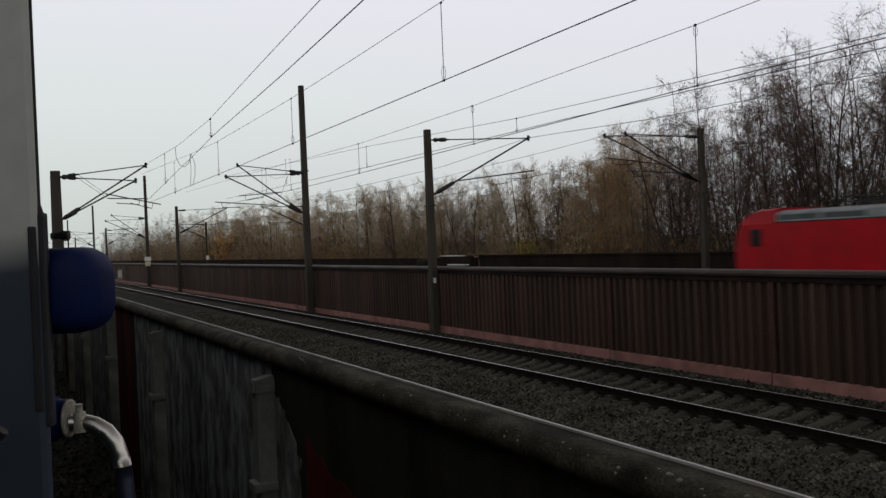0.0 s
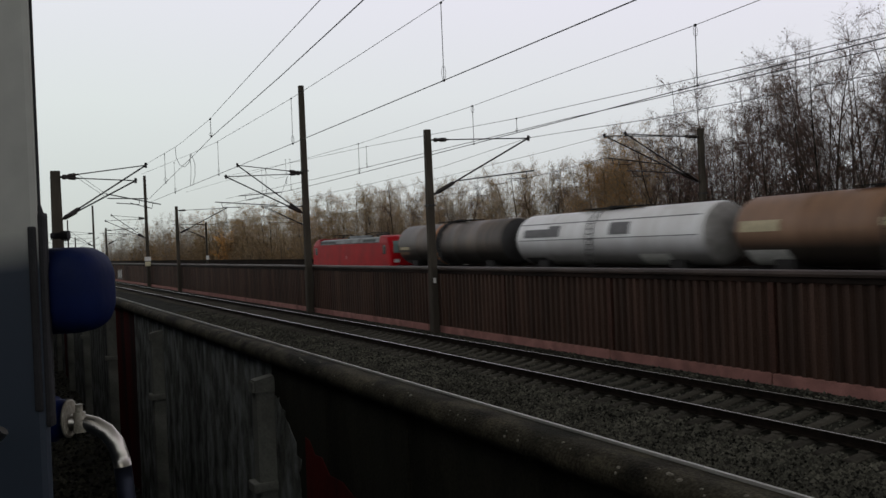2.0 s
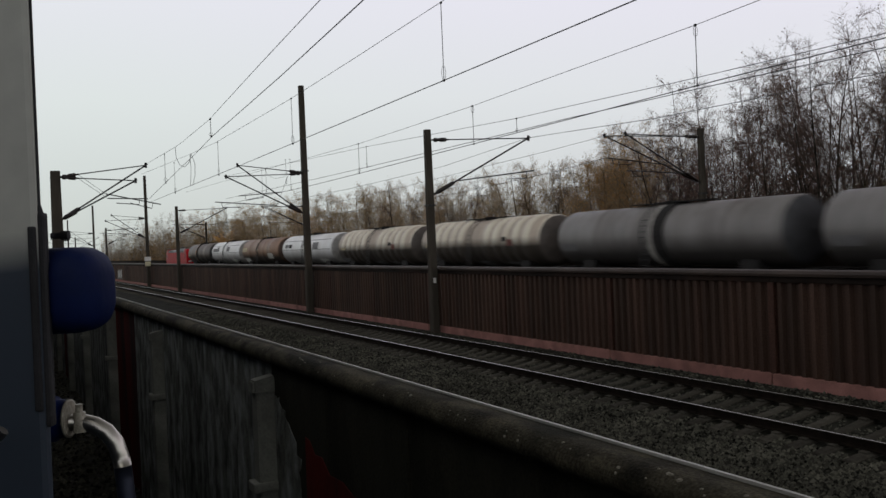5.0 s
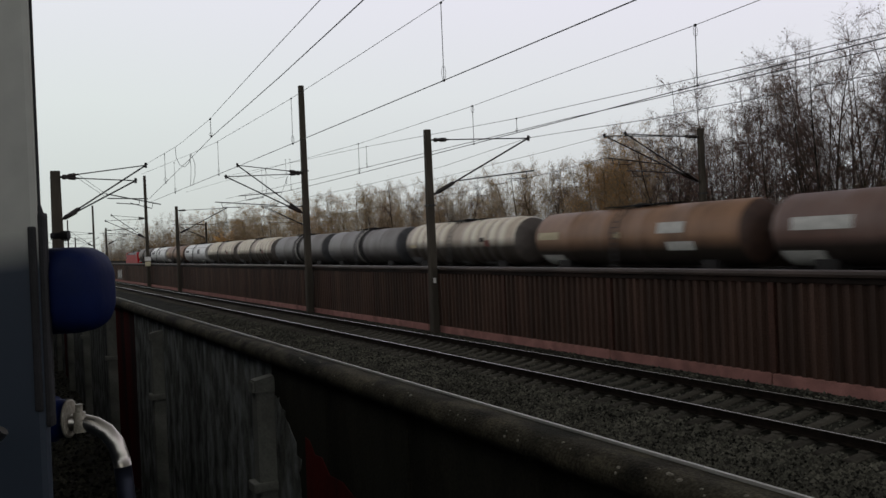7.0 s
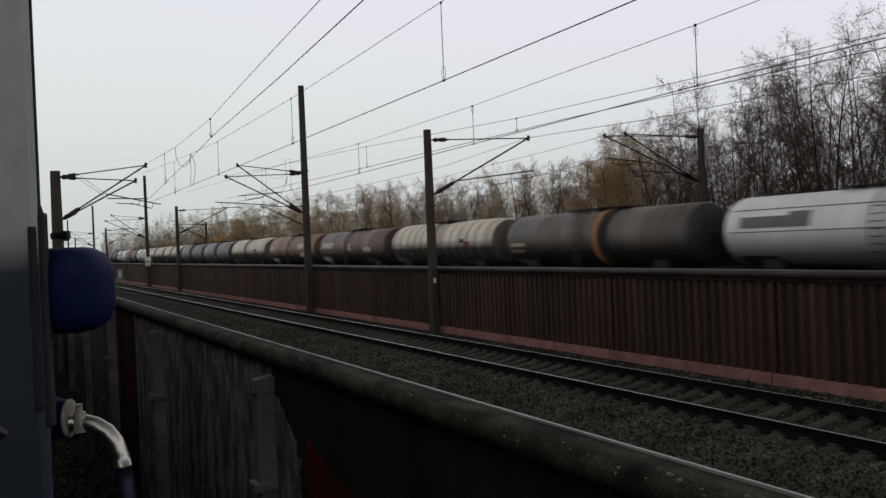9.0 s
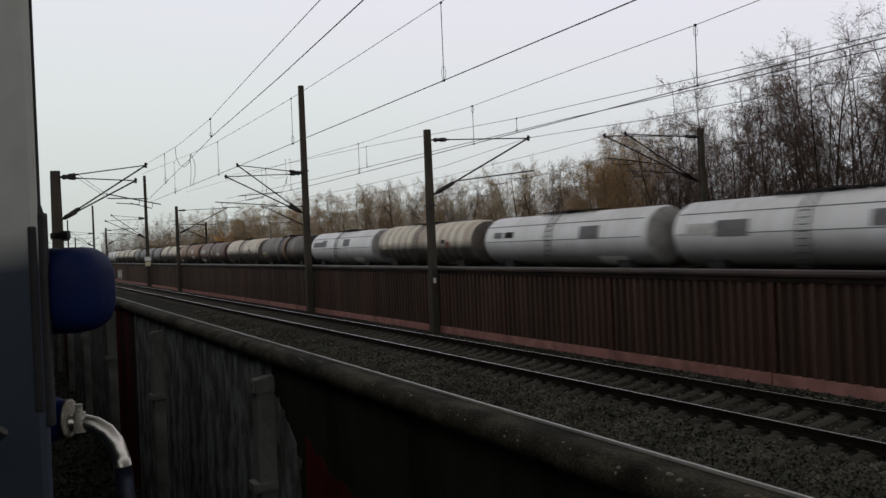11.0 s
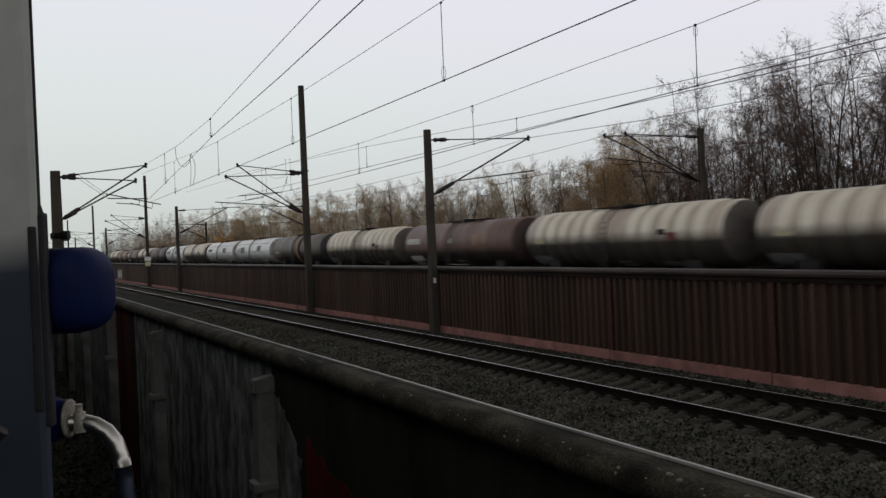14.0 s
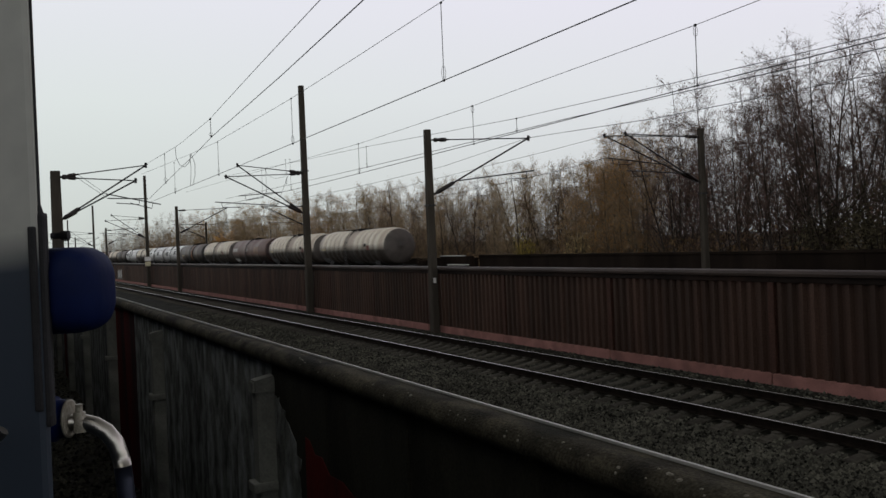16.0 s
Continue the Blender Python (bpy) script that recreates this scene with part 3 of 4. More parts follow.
def build_loco():
    """Origin at the front buffers, rail level; the body runs back along -Y."""
    L = 19.7
    loco = thing("electric_locomotive", "bright red electric locomotive with a grey roof hauling tank wagons", "locomotive")
    def section(y, zt, k=1.0):
        zs = min(3.04, zt - 0.16)
        right = [(1.48 * k, 0.9), (1.5 * k, zs), (1.40 * k, zt - 0.08), (1.15 * k, zt)]
        return [(x, y, z) for x, z in right + [(-x, z) for x, z in reversed(right)]]

    ends = ((0.24, 2.02, 0.92), (0.26, 2.14, 0.96), (0.38, 2.66, 0.985), (0.64, 3.24, 1.0), (0.98, 3.52, 1.0), (1.5, 3.64, 1.0), (2.42, 3.66, 1.0), (2.47, 3.2, 1.0))
    rings = [section(-d, z, k) for d, z, k in ends] + [section(-L + d, z, k) for d, z, k in reversed(ends)]
    part("body", loft(rings), M["red"], loco)
    for s, y0 in ((1, 0.0), (-1, -L)):
        # sloping windscreen plate, lights and side windows of each cab
        lower, upper = (y0 - s * 0.27, 2.2), (y0 - s * 0.59, 3.13)
        scr = [[(-1.2, y + s * o, z + o * 0.65), (1.2, y + s * o, z + o * 0.65), (1.08, y2 + s * o, z2 + o * 0.65), (-1.08, y2 + s * o, z2 + o * 0.65)] for o in (0.015, 0.045) for (y, z), (y2, z2) in ((lower, upper),)]
        part("windscreen", loft(scr), M["glass"], loco, "large sloping cab windscreen")
        for x in (-0.95, 0.95):
            part("headlight", box(x - 0.24, x + 0.24, min(y0 - s * 0.2, y0 - s * 0.3), max(y0 - s * 0.2, y0 - s * 0.3), 1.45, 1.72, 0.03), M["light"], loco, "pale headlight cluster")
        for sx in (-1, 1):
            part("cab_window", box(sx * 1.49 - 0.02, sx * 1.49 + 0.02, min(y0 - s * 1.15, y0 - s * 1.75), max(y0 - s * 1.15, y0 - s * 1.75), 2.15, 2.85, 0.015), M["cab_side_glass"], loco)
            part("buffer", tube([(sx * 0.88, y0 - s * 0.62, 1.05), (sx * 0.88, y0 - s * 0.15, 1.05), (sx * 0.88, y0 - s * 0.13, 1.05), (sx * 0.88, y0, 1.05)], [0.1, 0.1, 0.22, 0.22], 12), M["dark"], loco)
    rf = [[(-1.44, y, 3.1), (-1.36, y, 3.44), (-1.0, y, 3.56), (1.0, y, 3.56), (1.36, y, 3.44), (1.44, y, 3.1)] for y in (-2.45, -L + 2.45)]
    part("roof", loft(rf), M["roof"], loco, "grey roof hood")
    for y0, y1 in ((-4.5, -2.6), (-6.6, -4.7), (-L + 3.4, -L + 6.2)):
        g = part("roof_grille", box(-1.43, -1.30, min(y0, y1), max(y0, y1), 3.17, 3.38, 0.01), M["grille"], loco, "dark louvred roof vent")
    part("gutter", box(-1.475, -1.43, -L + 2.5, -2.5, 3.07, 3.115, 0.008), M["dark"], loco)
    # folded pantographs on their insulators
    for y0, s in ((-5.6, -1), (-L + 5.6, 1)):
        pan = part("pantograph", box(-0.55, 0.55, y0 - 0.7, y0 + 0.7, 3.72, 3.77, 0.01), M["steel"], loco, "dark folded pantograph")
        for x in (-0.5, 0.5):
            for d in (-0.6, 0.6):
                part("insulator", tube([(x, y0 + d, 3.55), (x, y0 + d, 3.60), (x, y0 + d, 3.68), (x, y0 + d, 3.72)], [0.05, 0.08, 0.08, 0.05], 8), M["insul"], pan)
            part("arm", tube([(x, y0 - 0.6, 3.8), (x * 0.4, y0 + s * 1.2, 3.86), (x, y0 + 0.5, 3.93)], 0.025, 6), M["steel"], pan)
        for d in (-0.2, 0.2):
            part("contact_strip", tube([(-0.95, y0 + 0.5 + d, 3.84), (-0.7, y0 + 0.5 + d, 3.95), (0.7, y0 + 0.5 + d, 3.95), (0.95, y0 + 0.5 + d, 3.84)], 0.025, 6), M["steel"], pan)
    part("roof_box", box(-0.7, 0.7, -10.6, -8.4, 3.55, 3.78, 0.04), M["roof"], loco)
    part("underframe", box(-1.3, 1.3, -L + 0.7, -0.7, 0.55, 0.9, 0.03), M["dark"], loco)
    part("fleet_mark", box(-1.506, -1.496, -9.8, -9.35, 1.75, 2.05), M["fleet"], loco, "pale square mark")
    bogie(loco, -4.4)
    bogie(loco, -L + 4.4)
    return loco


WAGON = 17.7


def tank_tone(name, upper, lower, split, streak, soft=0.42, metal=0.0, rough=0.5):
    """Upper colour over a darker lower one with an uneven border, and streaks of spilt product and road dirt."""
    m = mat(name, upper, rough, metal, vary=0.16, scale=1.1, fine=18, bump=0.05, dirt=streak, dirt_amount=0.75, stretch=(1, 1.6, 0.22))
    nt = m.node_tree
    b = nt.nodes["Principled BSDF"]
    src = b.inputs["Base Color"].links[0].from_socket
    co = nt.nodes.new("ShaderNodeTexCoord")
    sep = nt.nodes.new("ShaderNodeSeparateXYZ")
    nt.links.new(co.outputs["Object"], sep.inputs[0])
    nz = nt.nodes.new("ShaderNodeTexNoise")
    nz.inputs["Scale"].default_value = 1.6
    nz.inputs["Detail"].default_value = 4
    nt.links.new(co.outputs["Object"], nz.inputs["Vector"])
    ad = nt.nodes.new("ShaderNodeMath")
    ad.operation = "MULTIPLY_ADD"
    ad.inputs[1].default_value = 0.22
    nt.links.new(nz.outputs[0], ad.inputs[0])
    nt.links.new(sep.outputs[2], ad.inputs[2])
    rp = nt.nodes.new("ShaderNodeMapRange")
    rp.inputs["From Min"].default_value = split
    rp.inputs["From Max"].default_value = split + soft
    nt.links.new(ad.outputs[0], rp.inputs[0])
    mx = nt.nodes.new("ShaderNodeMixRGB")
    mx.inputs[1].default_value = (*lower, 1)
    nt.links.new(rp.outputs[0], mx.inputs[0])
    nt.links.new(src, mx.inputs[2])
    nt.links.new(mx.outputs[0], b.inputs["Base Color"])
    return m


# Upper tones are raised to hold the sky light on the barrel tops.
M["tank_black"] = tank_tone("black_tank", (0.11, 0.093, 0.08), (0.022, 0.019, 0.016), 2.15, (0.25, 0.185, 0.14), soft=0.7)
M["tank_silver"] = tank_tone("silver_tank", (0.95, 0.935, 0.91), (0.19, 0.18, 0.17), 1.9, (0.74, 0.72, 0.69), soft=1.0, rough=0.35)
M["tank_brown"] = tank_tone("brown_tank", (0.30, 0.168, 0.098), (0.03, 0.023, 0.018), 2.15, (0.13, 0.074, 0.046), soft=0.7)
M["tank_maroon"] = tank_tone("dark_brown_tank", (0.16, 0.092, 0.072), (0.03, 0.022, 0.018), 2.2, (0.22, 0.16, 0.14))
M["tank_cream"] = tank_tone("cream_tank", (0.93, 0.82, 0.67), (0.055, 0.045, 0.036), 2.55, (0.66, 0.55, 0.44), soft=0.6)
M["cream_gap"] = tank_tone("darker_cream_tank", (0.60, 0.50, 0.40), (0.045, 0.037, 0.03), 2.55, (0.38, 0.31, 0.24), soft=0.6)
M["tank_grey"] = tank_tone("grey_tank", (0.25, 0.235, 0.225), (0.05, 0.045, 0.042), 2.0, (0.13, 0.11, 0.1), soft=0.9)
# Dished ends: a darker colour than each barrel.
for key, col in (("black", (0.035, 0.033, 0.033)), ("silver", (0.32, 0.305, 0.285)), ("brown", (0.075, 0.042, 0.03)), ("maroon", (0.06, 0.034, 0.03)), ("cream", (0.11, 0.092, 0.08)), ("grey", (0.06, 0.06, 0.064))):
    M["end_" + key] = mat("dark_tank_end", col, 0.6, vary=0.3, scale=1.5, fine=20, bump=0.05, dirt=tuple(c * 0.5 for c in col))
M["seam"] = mat("dark_seam", (0.12, 0.12, 0.12), 0.7, vary=0.3, scale=3, fine=40)
M["orange"] = mat("orange_band", (0.5, 0.2, 0.06), 0.6, vary=0.3, scale=3, fine=30)
M["white_band"] = mat("pale_band", (0.5, 0.47, 0.43), 0.6, vary=0.3, scale=3, fine=30)
M["placard"] = mat("white_placard", (0.55, 0.54, 0.5), 0.6, vary=0.2, scale=4, fine=40)
M["yellowed"] = mat("yellowed_placard", (0.55, 0.47, 0.3), 0.6, vary=0.2, scale=4, fine=40)
M["grey_plate"] = mat("grey_plate", (0.17, 0.165, 0.165), 0.6, vary=0.2, scale=4, fine=40)
M["faded"] = mat("faded_lettering", (0.26, 0.17, 0.11), 0.7, vary=0.4, scale=8, fine=40)
M["red_mark"] = mat("red_mark", (0.2, 0.065, 0.05), 0.6, vary=0.4, scale=4, fine=40)
TANK_R, TANK_Z = 1.46, 2.76
M["pillar"] = tank_tone("worn_pillar_paint", (0.42, 0.425, 0.375), (0.024, 0.034, 0.048), 0.12, (0.27, 0.27, 0.235), soft=0.07, rough=0.5)


def barrel(ribs):
    """A lying cylinder with dished ends; ribbed ones carry raised stiffening hoops."""
    bm = bmesh.new()
    sides = 40
    y0, y1 = -WAGON + 0.6, -0.6
    stations = [(y1, 0.02), (y1 - 0.03, 0.5), (y1 - 0.1, 0.9), (y1 - 0.22, 1.22), (y1 - 0.38, 1.4), (y1 - 0.55, TANK_R)]
    inner = []
    n = 13 if ribs else 5
    for k in range(1, n):
        c = y1 - 0.62 + (y0 - y1 + 1.24) * k / n
        if ribs and k != 6 and k != 7:
            inner += [(c + 0.36, TANK_R), (c + 0.3, TANK_R + 0.07), (c - 0.3, TANK_R + 0.07), (c - 0.36, TANK_R)]
        else:
            inner += [(c + 0.03, TANK_R), (c, TANK_R + 0.008), (c - 0.03, TANK_R)]
    back = [(y0 + (y1 - y), r) for y, r in reversed(stations)]
    add_tube(bm, [(0, y, TANK_Z) for y, r in stations + inner + back], [r for y, r in stations + inner + back], sides)
    for f in bm.faces:
        c = f.calc_center_median()
        if c.y > y1 - 0.4 or c.y < y0 + 0.4:
            f.material_index = 2
    # Faces between the ribs take the darker cream.
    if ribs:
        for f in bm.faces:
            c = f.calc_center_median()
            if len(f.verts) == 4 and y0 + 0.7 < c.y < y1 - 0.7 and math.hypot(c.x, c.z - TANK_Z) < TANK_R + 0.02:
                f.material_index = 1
    return bm


SHARED = {}


def shared(name, key, make, material, parent, label="", smooth=False):
    """A part whose mesh is made once and then shared by all wagons."""
    if key not in SHARED:
        SHARED[key] = mesh_of(name, make(), material, smooth)
    ob = new(name, SHARED[key])
    ob.parent = parent
    if label:
        ob["label"] = label
    return ob


def on_side(y0, y1, z0, z1, r):
    """A thin plate bent round the near side of the barrel."""
    bm = bmesh.new()
    n = 5
    a = [math.asin(max(-1, min(1, (z - TANK_Z) / r))) for z in (z0, z1)]
    rows = []
    for i in range(n + 1):
        t = a[0] + (a[1] - a[0]) * i / n
        rows.append([bm.verts.new((-q * math.cos(t), y, TANK_Z + q * math.sin(t))) for q in (r, r + 0.012) for y in (y0, y1)])
    for p, q in zip(rows, rows[1:]):
        for u, v in ((0, 1), (1, 3), (3, 2), (2, 0)):
            bm.faces.new((p[u], p[v], q[v], q[u]))
    bm.faces.new([rows[0][i] for i in (0, 1, 3, 2)])
    bm.faces.new([rows[-1][i] for i in (2, 3, 1, 0)])
    bmesh.ops.recalc_face_normals(bm, faces=bm.faces[:])
    return bm


def hoop(yc, w, r):
    bm = bmesh.new()
    sides = 40
    rr = [[bm.verts.new((q * math.cos(2 * math.pi * k / sides), y, TANK_Z + q * math.sin(2 * math.pi * k / sides))) for k in range(sides)] for y, q in
          ((yc - w / 2, r - 0.02), (yc - w / 2, r + 0.02), (yc + w / 2, r + 0.02), (yc + w / 2, r - 0.02))]
    for a, b in zip(rr, rr[1:]):
        for k in range(sides):
            bm.faces.new((a[k], a[(k + 1) % sides], b[(k + 1) % sides], b[k]))
    bmesh.ops.recalc_face_normals(bm, faces=bm.faces[:])
    return bm


def walkway():
    bm = bmesh.new()
    add_box(bm, -0.45, 0.45, -WAGON / 2 - 2.6, -WAGON / 2 + 2.6, 4.29, 4.33)
    for x in (-0.45, 0.45):
        for k in range(6):
            y = -WAGON / 2 - 2.5 + k
            add_box(bm, x - 0.02, x + 0.02, y - 0.02, y + 0.02, 4.15, 4.31)
    return bm


def ladder(x=-1.62):
    bm = bmesh.new()
    y = -WAGON / 2 + 0.35
    for dy in (-0.25, 0.25):
        pts = [(x * 1.0, y + dy, 1.2), (x, y + dy, 2.9), (x * 0.86, y + dy, 3.6), (x * 0.55, y + dy, 4.1), (x * 0.3, y + dy, 4.3)]
        add_tube(bm, pts, 0.03, 6)
    for k in range(9):
        z = 1.35 + k * 0.27
        xx = x if z < 2.9 else x * (1 - 0.14 * (z - 2.9) / 0.7)
        add_tube(bm, [(xx, y - 0.25, z), (xx, y + 0.25, z)], 0.02, 5)
    return bm


def underframe():
    bm = bmesh.new()
    for x in (-1.1, 1.1):
        add_box(bm, x - 0.08, x + 0.08, -WAGON + 0.65, -0.65, 0.95, 1.2)
    add_box(bm, -1.3, 1.3, -0.8, -0.62, 0.9, 1.22)
    add_box(bm, -1.3, 1.3, -WAGON + 0.62, -WAGON + 0.8, 0.9, 1.22)
    for y in (-3.2, -WAGON + 3.2):
        add_box(bm, -1.0, 1.0, y - 0.5, y + 0.5, 1.2, 1.6)
    for y in (0.0, -WAGON):
        s = 1 if y == 0 else -1
        for x in (-0.88, 0.88):
            add_tube(bm, [(x, y - s * 0.62, 1.05), (x, y - s * 0.1, 1.05), (x, y - s * 0.1, 1.05), (x, y, 1.05)], [0.09, 0.09, 0.22, 0.22], 12)
    return bm


# paint, ribbed, band, placards (along from the front, length, bottom, top, paint), words
H = WAGON / 2
SILVER_A = [(1.9, 2.6, 2.9, 3.35, "grey_plate"), (1.5, 2.0, 1.35, 1.75, "dark"), (12.0, 2.2, 1.35, 1.9, "placard"), (4.4, 1.1, 2.9, 3.5, "grey_plate"), (10.0, 1.6, 2.9, 3.5, "grey_plate")]
SILVER_B = [(2.2, 1.0, 2.95, 3.3, "grey_plate"), (3.5, 1.0, 2.95, 3.3, "dark"), (11.3, 1.7, 2.75, 3.4, "grey_plate"), (12.5, 2.3, 1.3, 1.8, "placard")]
SILVER_C = [(1.9, 1.8, 2.7, 3.2, "placard"), (3.7, 1.9, 2.6, 3.3, "grey_plate"), (11.4, 1.6, 2.8, 3.4, "grey_plate"), (12.6, 2.2, 1.35, 1.8, "placard")]
BROWN_A = [(1.3, 2.1, 2.75, 3.2, "yellowed"), (1.4, 2.2, 1.35, 2.0, "placard"), (12.4, 2.0, 1.9, 2.5, "placard"), (8.0, 0.5, 2.8, 3.1, "yellowed")]
BROWN_B = [(1.4, 2.0, 2.75, 3.15, "yellowed"), (1.4, 2.0, 1.35, 1.9, "placard"), (11.6, 1.8, 2.85, 3.35, "placard"), (12.2, 1.8, 2.05, 2.45, "placard"), (8.4, 0.4, 2.7, 3.0, "yellowed")]
MAROON = [(2.0, 2.8, 2.75, 3.25, "placard"), (1.3, 2.0, 1.35, 1.95, "placard"), (8.7, 0.7, 2.5, 3.1, "yellowed"), (12.3, 1.7, 2.4, 2.75, "placard"), (12.0, 2.0, 1.35, 1.75, "grey_plate")]
MAROON_B = [(1.5, 2.2, 2.8, 3.2, "placard"), (1.6, 2.0, 1.35, 1.95, "placard"), (8.3, 0.5, 2.8, 3.1, "placard"), (11.8, 1.8, 2.5, 3.3, "tank_brown"), (8.4, 1.2, 1.35, 1.6, "grey_plate")]
CREAM = [(1.4, 1.8, 1.35, 1.85, "grey_plate"), (2.0, 1.0, 2.55, 2.75, "yellowed"), (13.3, 0.65, 2.5, 2.88, "red_mark"), (12.7, 0.5, 2.78, 3.05, "dark"), (9.0, 1.0, 1.3, 1.55, "grey_plate"), (12.2, 2.6, 1.3, 1.5, "grey_plate")]
BLACK = [(1.5, 1.6, 2.42, 2.62, "yellowed"), (1.3, 1.6, 2.05, 2.25, "faded"), (1.3, 1.8, 1.35, 1.6, "grey_plate")]
GREY = [(1.4, 1.3, 2.1, 2.5, "grey_plate")]
WAGONS = [("black", 0, "orange", BLACK, 1.3), ("silver", 0, None, SILVER_A), ("brown", 0, None, BROWN_A), ("silver", 0, None, SILVER_B),
          ("cream", 1, None, CREAM), ("cream", 1, None, CREAM), ("grey", 0, "white_band", GREY), ("grey", 0, "white_band", GREY),
          ("cream", 1, None, CREAM), ("brown", 0, None, BROWN_B), ("maroon", 0, None, MAROON), ("cream", 1, None, CREAM),
          ("black", 0, "orange", BLACK, -1.2), ("silver", 0, None, SILVER_A), ("cream", 1, None, CREAM), ("silver", 0, None, SILVER_B),
          ("silver", 0, None, SILVER_C), ("black", 0, "orange", BLACK, -0.9), ("cream", 1, None, CREAM), ("maroon", 0, None, MAROON_B),
          ("cream", 1, None, CREAM), ("cream", 1, None, CREAM)]
LABELS = {"black": "sooty black tank wagon with an orange band round its middle", "silver": "silver-grey tank wagon with grey plates and a middle ladder",
          "brown": "rusty brown tank wagon with white placards", "maroon": "dark brown tank wagon with white placards and dirty flanks",
          "cream": "cream ribbed tank wagon with a dark lower half", "grey": "grimy grey tank wagon with a pale band round its middle"}


def build_wagon(paint, ribs, band, plates, ahead=0.0):
    """Origin at the front buffers, rail level; the wagon runs back along -Y."""
    w = thing("tank_wagon", LABELS[paint], "tank wagon", "tank wagons of the freight train")
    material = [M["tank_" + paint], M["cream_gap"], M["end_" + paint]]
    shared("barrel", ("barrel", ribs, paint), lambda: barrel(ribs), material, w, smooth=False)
    if band:
        shared("band", ("band", band, ahead), lambda: hoop(-H + 0.1 + ahead, 0.42, TANK_R + 0.02), M[band], w, "coloured band round the barrel")
        shared("band", ("dark_band", ahead), lambda: hoop(-H - 0.5 + ahead, 0.75, TANK_R + 0.05), M["dark"], w, "black spill band under the filling dome")
    for k, (y, length, z0, z1, p) in enumerate(plates):
        shared("placard" if p in ("placard", "yellowed") else "plate", ("plate", y, length, z0, z1, ribs), lambda: on_side(-y - length, -y, z0, z1, TANK_R + (0.08 if ribs else 0.015)), M[p], w)
    if paint == "silver":
        for z in (2.72, 3.62):
            shared("seam", ("seam", z), lambda: on_side(-WAGON + 1.3, -1.3, z, z + 0.035, TANK_R + 0.004), M["seam"], w, "dark lengthwise cladding seam")
    shared("walkway", ("walkway",), walkway, M["dark"], w, "dark catwalk along the top")
    shared("filling_dome", ("dome",), lambda: tube([(0, -H, 4.1), (0, -H, 4.36), (0, -H, 4.4)], [0.42, 0.42, 0.3], 18), M["dark"], w)
    shared("ladder", ("ladder",), ladder, M["steel"], w)
    shared("underframe", ("under",), underframe, M["dark"], w)
    for y in (-2.6, -WAGON + 2.6):
        b = shared("bogie", ("bogie", y), lambda: box(-1.05, 1.05, y - 1.2, y + 1.2, 0.5, 0.8, 0.03), M["dark"], w)
        for dy in (-0.9, 0.9):
            shared("wheelset", ("wheels", y, dy), lambda: add_tube(add_tube(tube([(-0.8, y + dy, 0.46), (0.8, y + dy, 0.46)], 0.08), [(-0.8, y + dy, 0.46), (-0.68, y + dy, 0.46)], 0.46, 18), [(0.68, y + dy, 0.46), (0.8, y + dy, 0.46)], 0.46, 18), M["steel"], b)
    return w


loco = build_loco()
train = [(loco, 0.0)]
for k, spec in enumerate(WAGONS):
    # some couplings are stretched, the next ones pressed together
    train.append((build_wagon(*spec), 19.45 + WAGON * k + {0: 0.4, 1: 0.3, 2: 0.25, 9: 0.45, 10: 0.3, 13: 0.45, 19: 0.3}.get(k, 0.0)))


def build_freight_track():
    track = thing("railway_track", "freight track behind the noise wall", "railway track", kind="structure")
    for side in (-0.75, 0.75):
        x = TRAIN_X + side
        part("rail", box(x - 0.035, x + 0.035, -430, 520, TRAIN_Z - 0.16, TRAIN_Z - 0.004), M["rail_side"], track)


build_freight_track()


# ---- trees ----
def foliage(name, color, vary=0.45):
    return mat(name, color, 0.9, vary=vary, scale=0.3, fine=2.0, bump=0, random_tint=0.2, island=0.35, spec=0.15)


M["bark_dark"] = mat("dark_bark", (0.062, 0.05, 0.042), 0.95, vary=0.4, scale=3, fine=40, random_tint=0.25, spec=0.1)
M["bark_olive"] = mat("olive_bark", (0.13, 0.105, 0.076), 0.95, vary=0.4, scale=3, fine=40, random_tint=0.25, spec=0.1)
# Far trees: distance haze is put into the colour as paler bark and twigs.
M["bark_grey"] = mat("haze_pale_bark", (0.2, 0.18, 0.155), 0.95, vary=0.4, scale=3, fine=40, random_tint=0.2, spec=0.1)
M["twig_dark"] = mat("dark_twigs", (0.155, 0.108, 0.088), 0.95, vary=0.3, scale=0.6, fine=20, bump=0, random_tint=0.25, spec=0.1)
M["twig_olive"] = mat("olive_twigs", (0.40, 0.295, 0.185), 0.95, vary=0.3, scale=0.6, fine=20, bump=0, random_tint=0.25, spec=0.1)
M["twig_grey"] = mat("haze_pale_twigs", (0.4, 0.345, 0.28), 0.95, vary=0.3, scale=0.6, fine=20, bump=0, random_tint=0.2, spec=0.1)
M["leaf_umber"] = foliage("umber_leaves", (0.17, 0.09, 0.06))
M["leaf_orange"] = foliage("orange_leaves", (0.56, 0.29, 0.085))
M["leaf_straw"] = foliage("straw_leaves", (0.40, 0.30, 0.13))
M["leaf_yellow"] = foliage("yellow_leaves", (0.44, 0.34, 0.06))
M["leaf_ivy"] = foliage("ivy_leaves", (0.09, 0.075, 0.043))


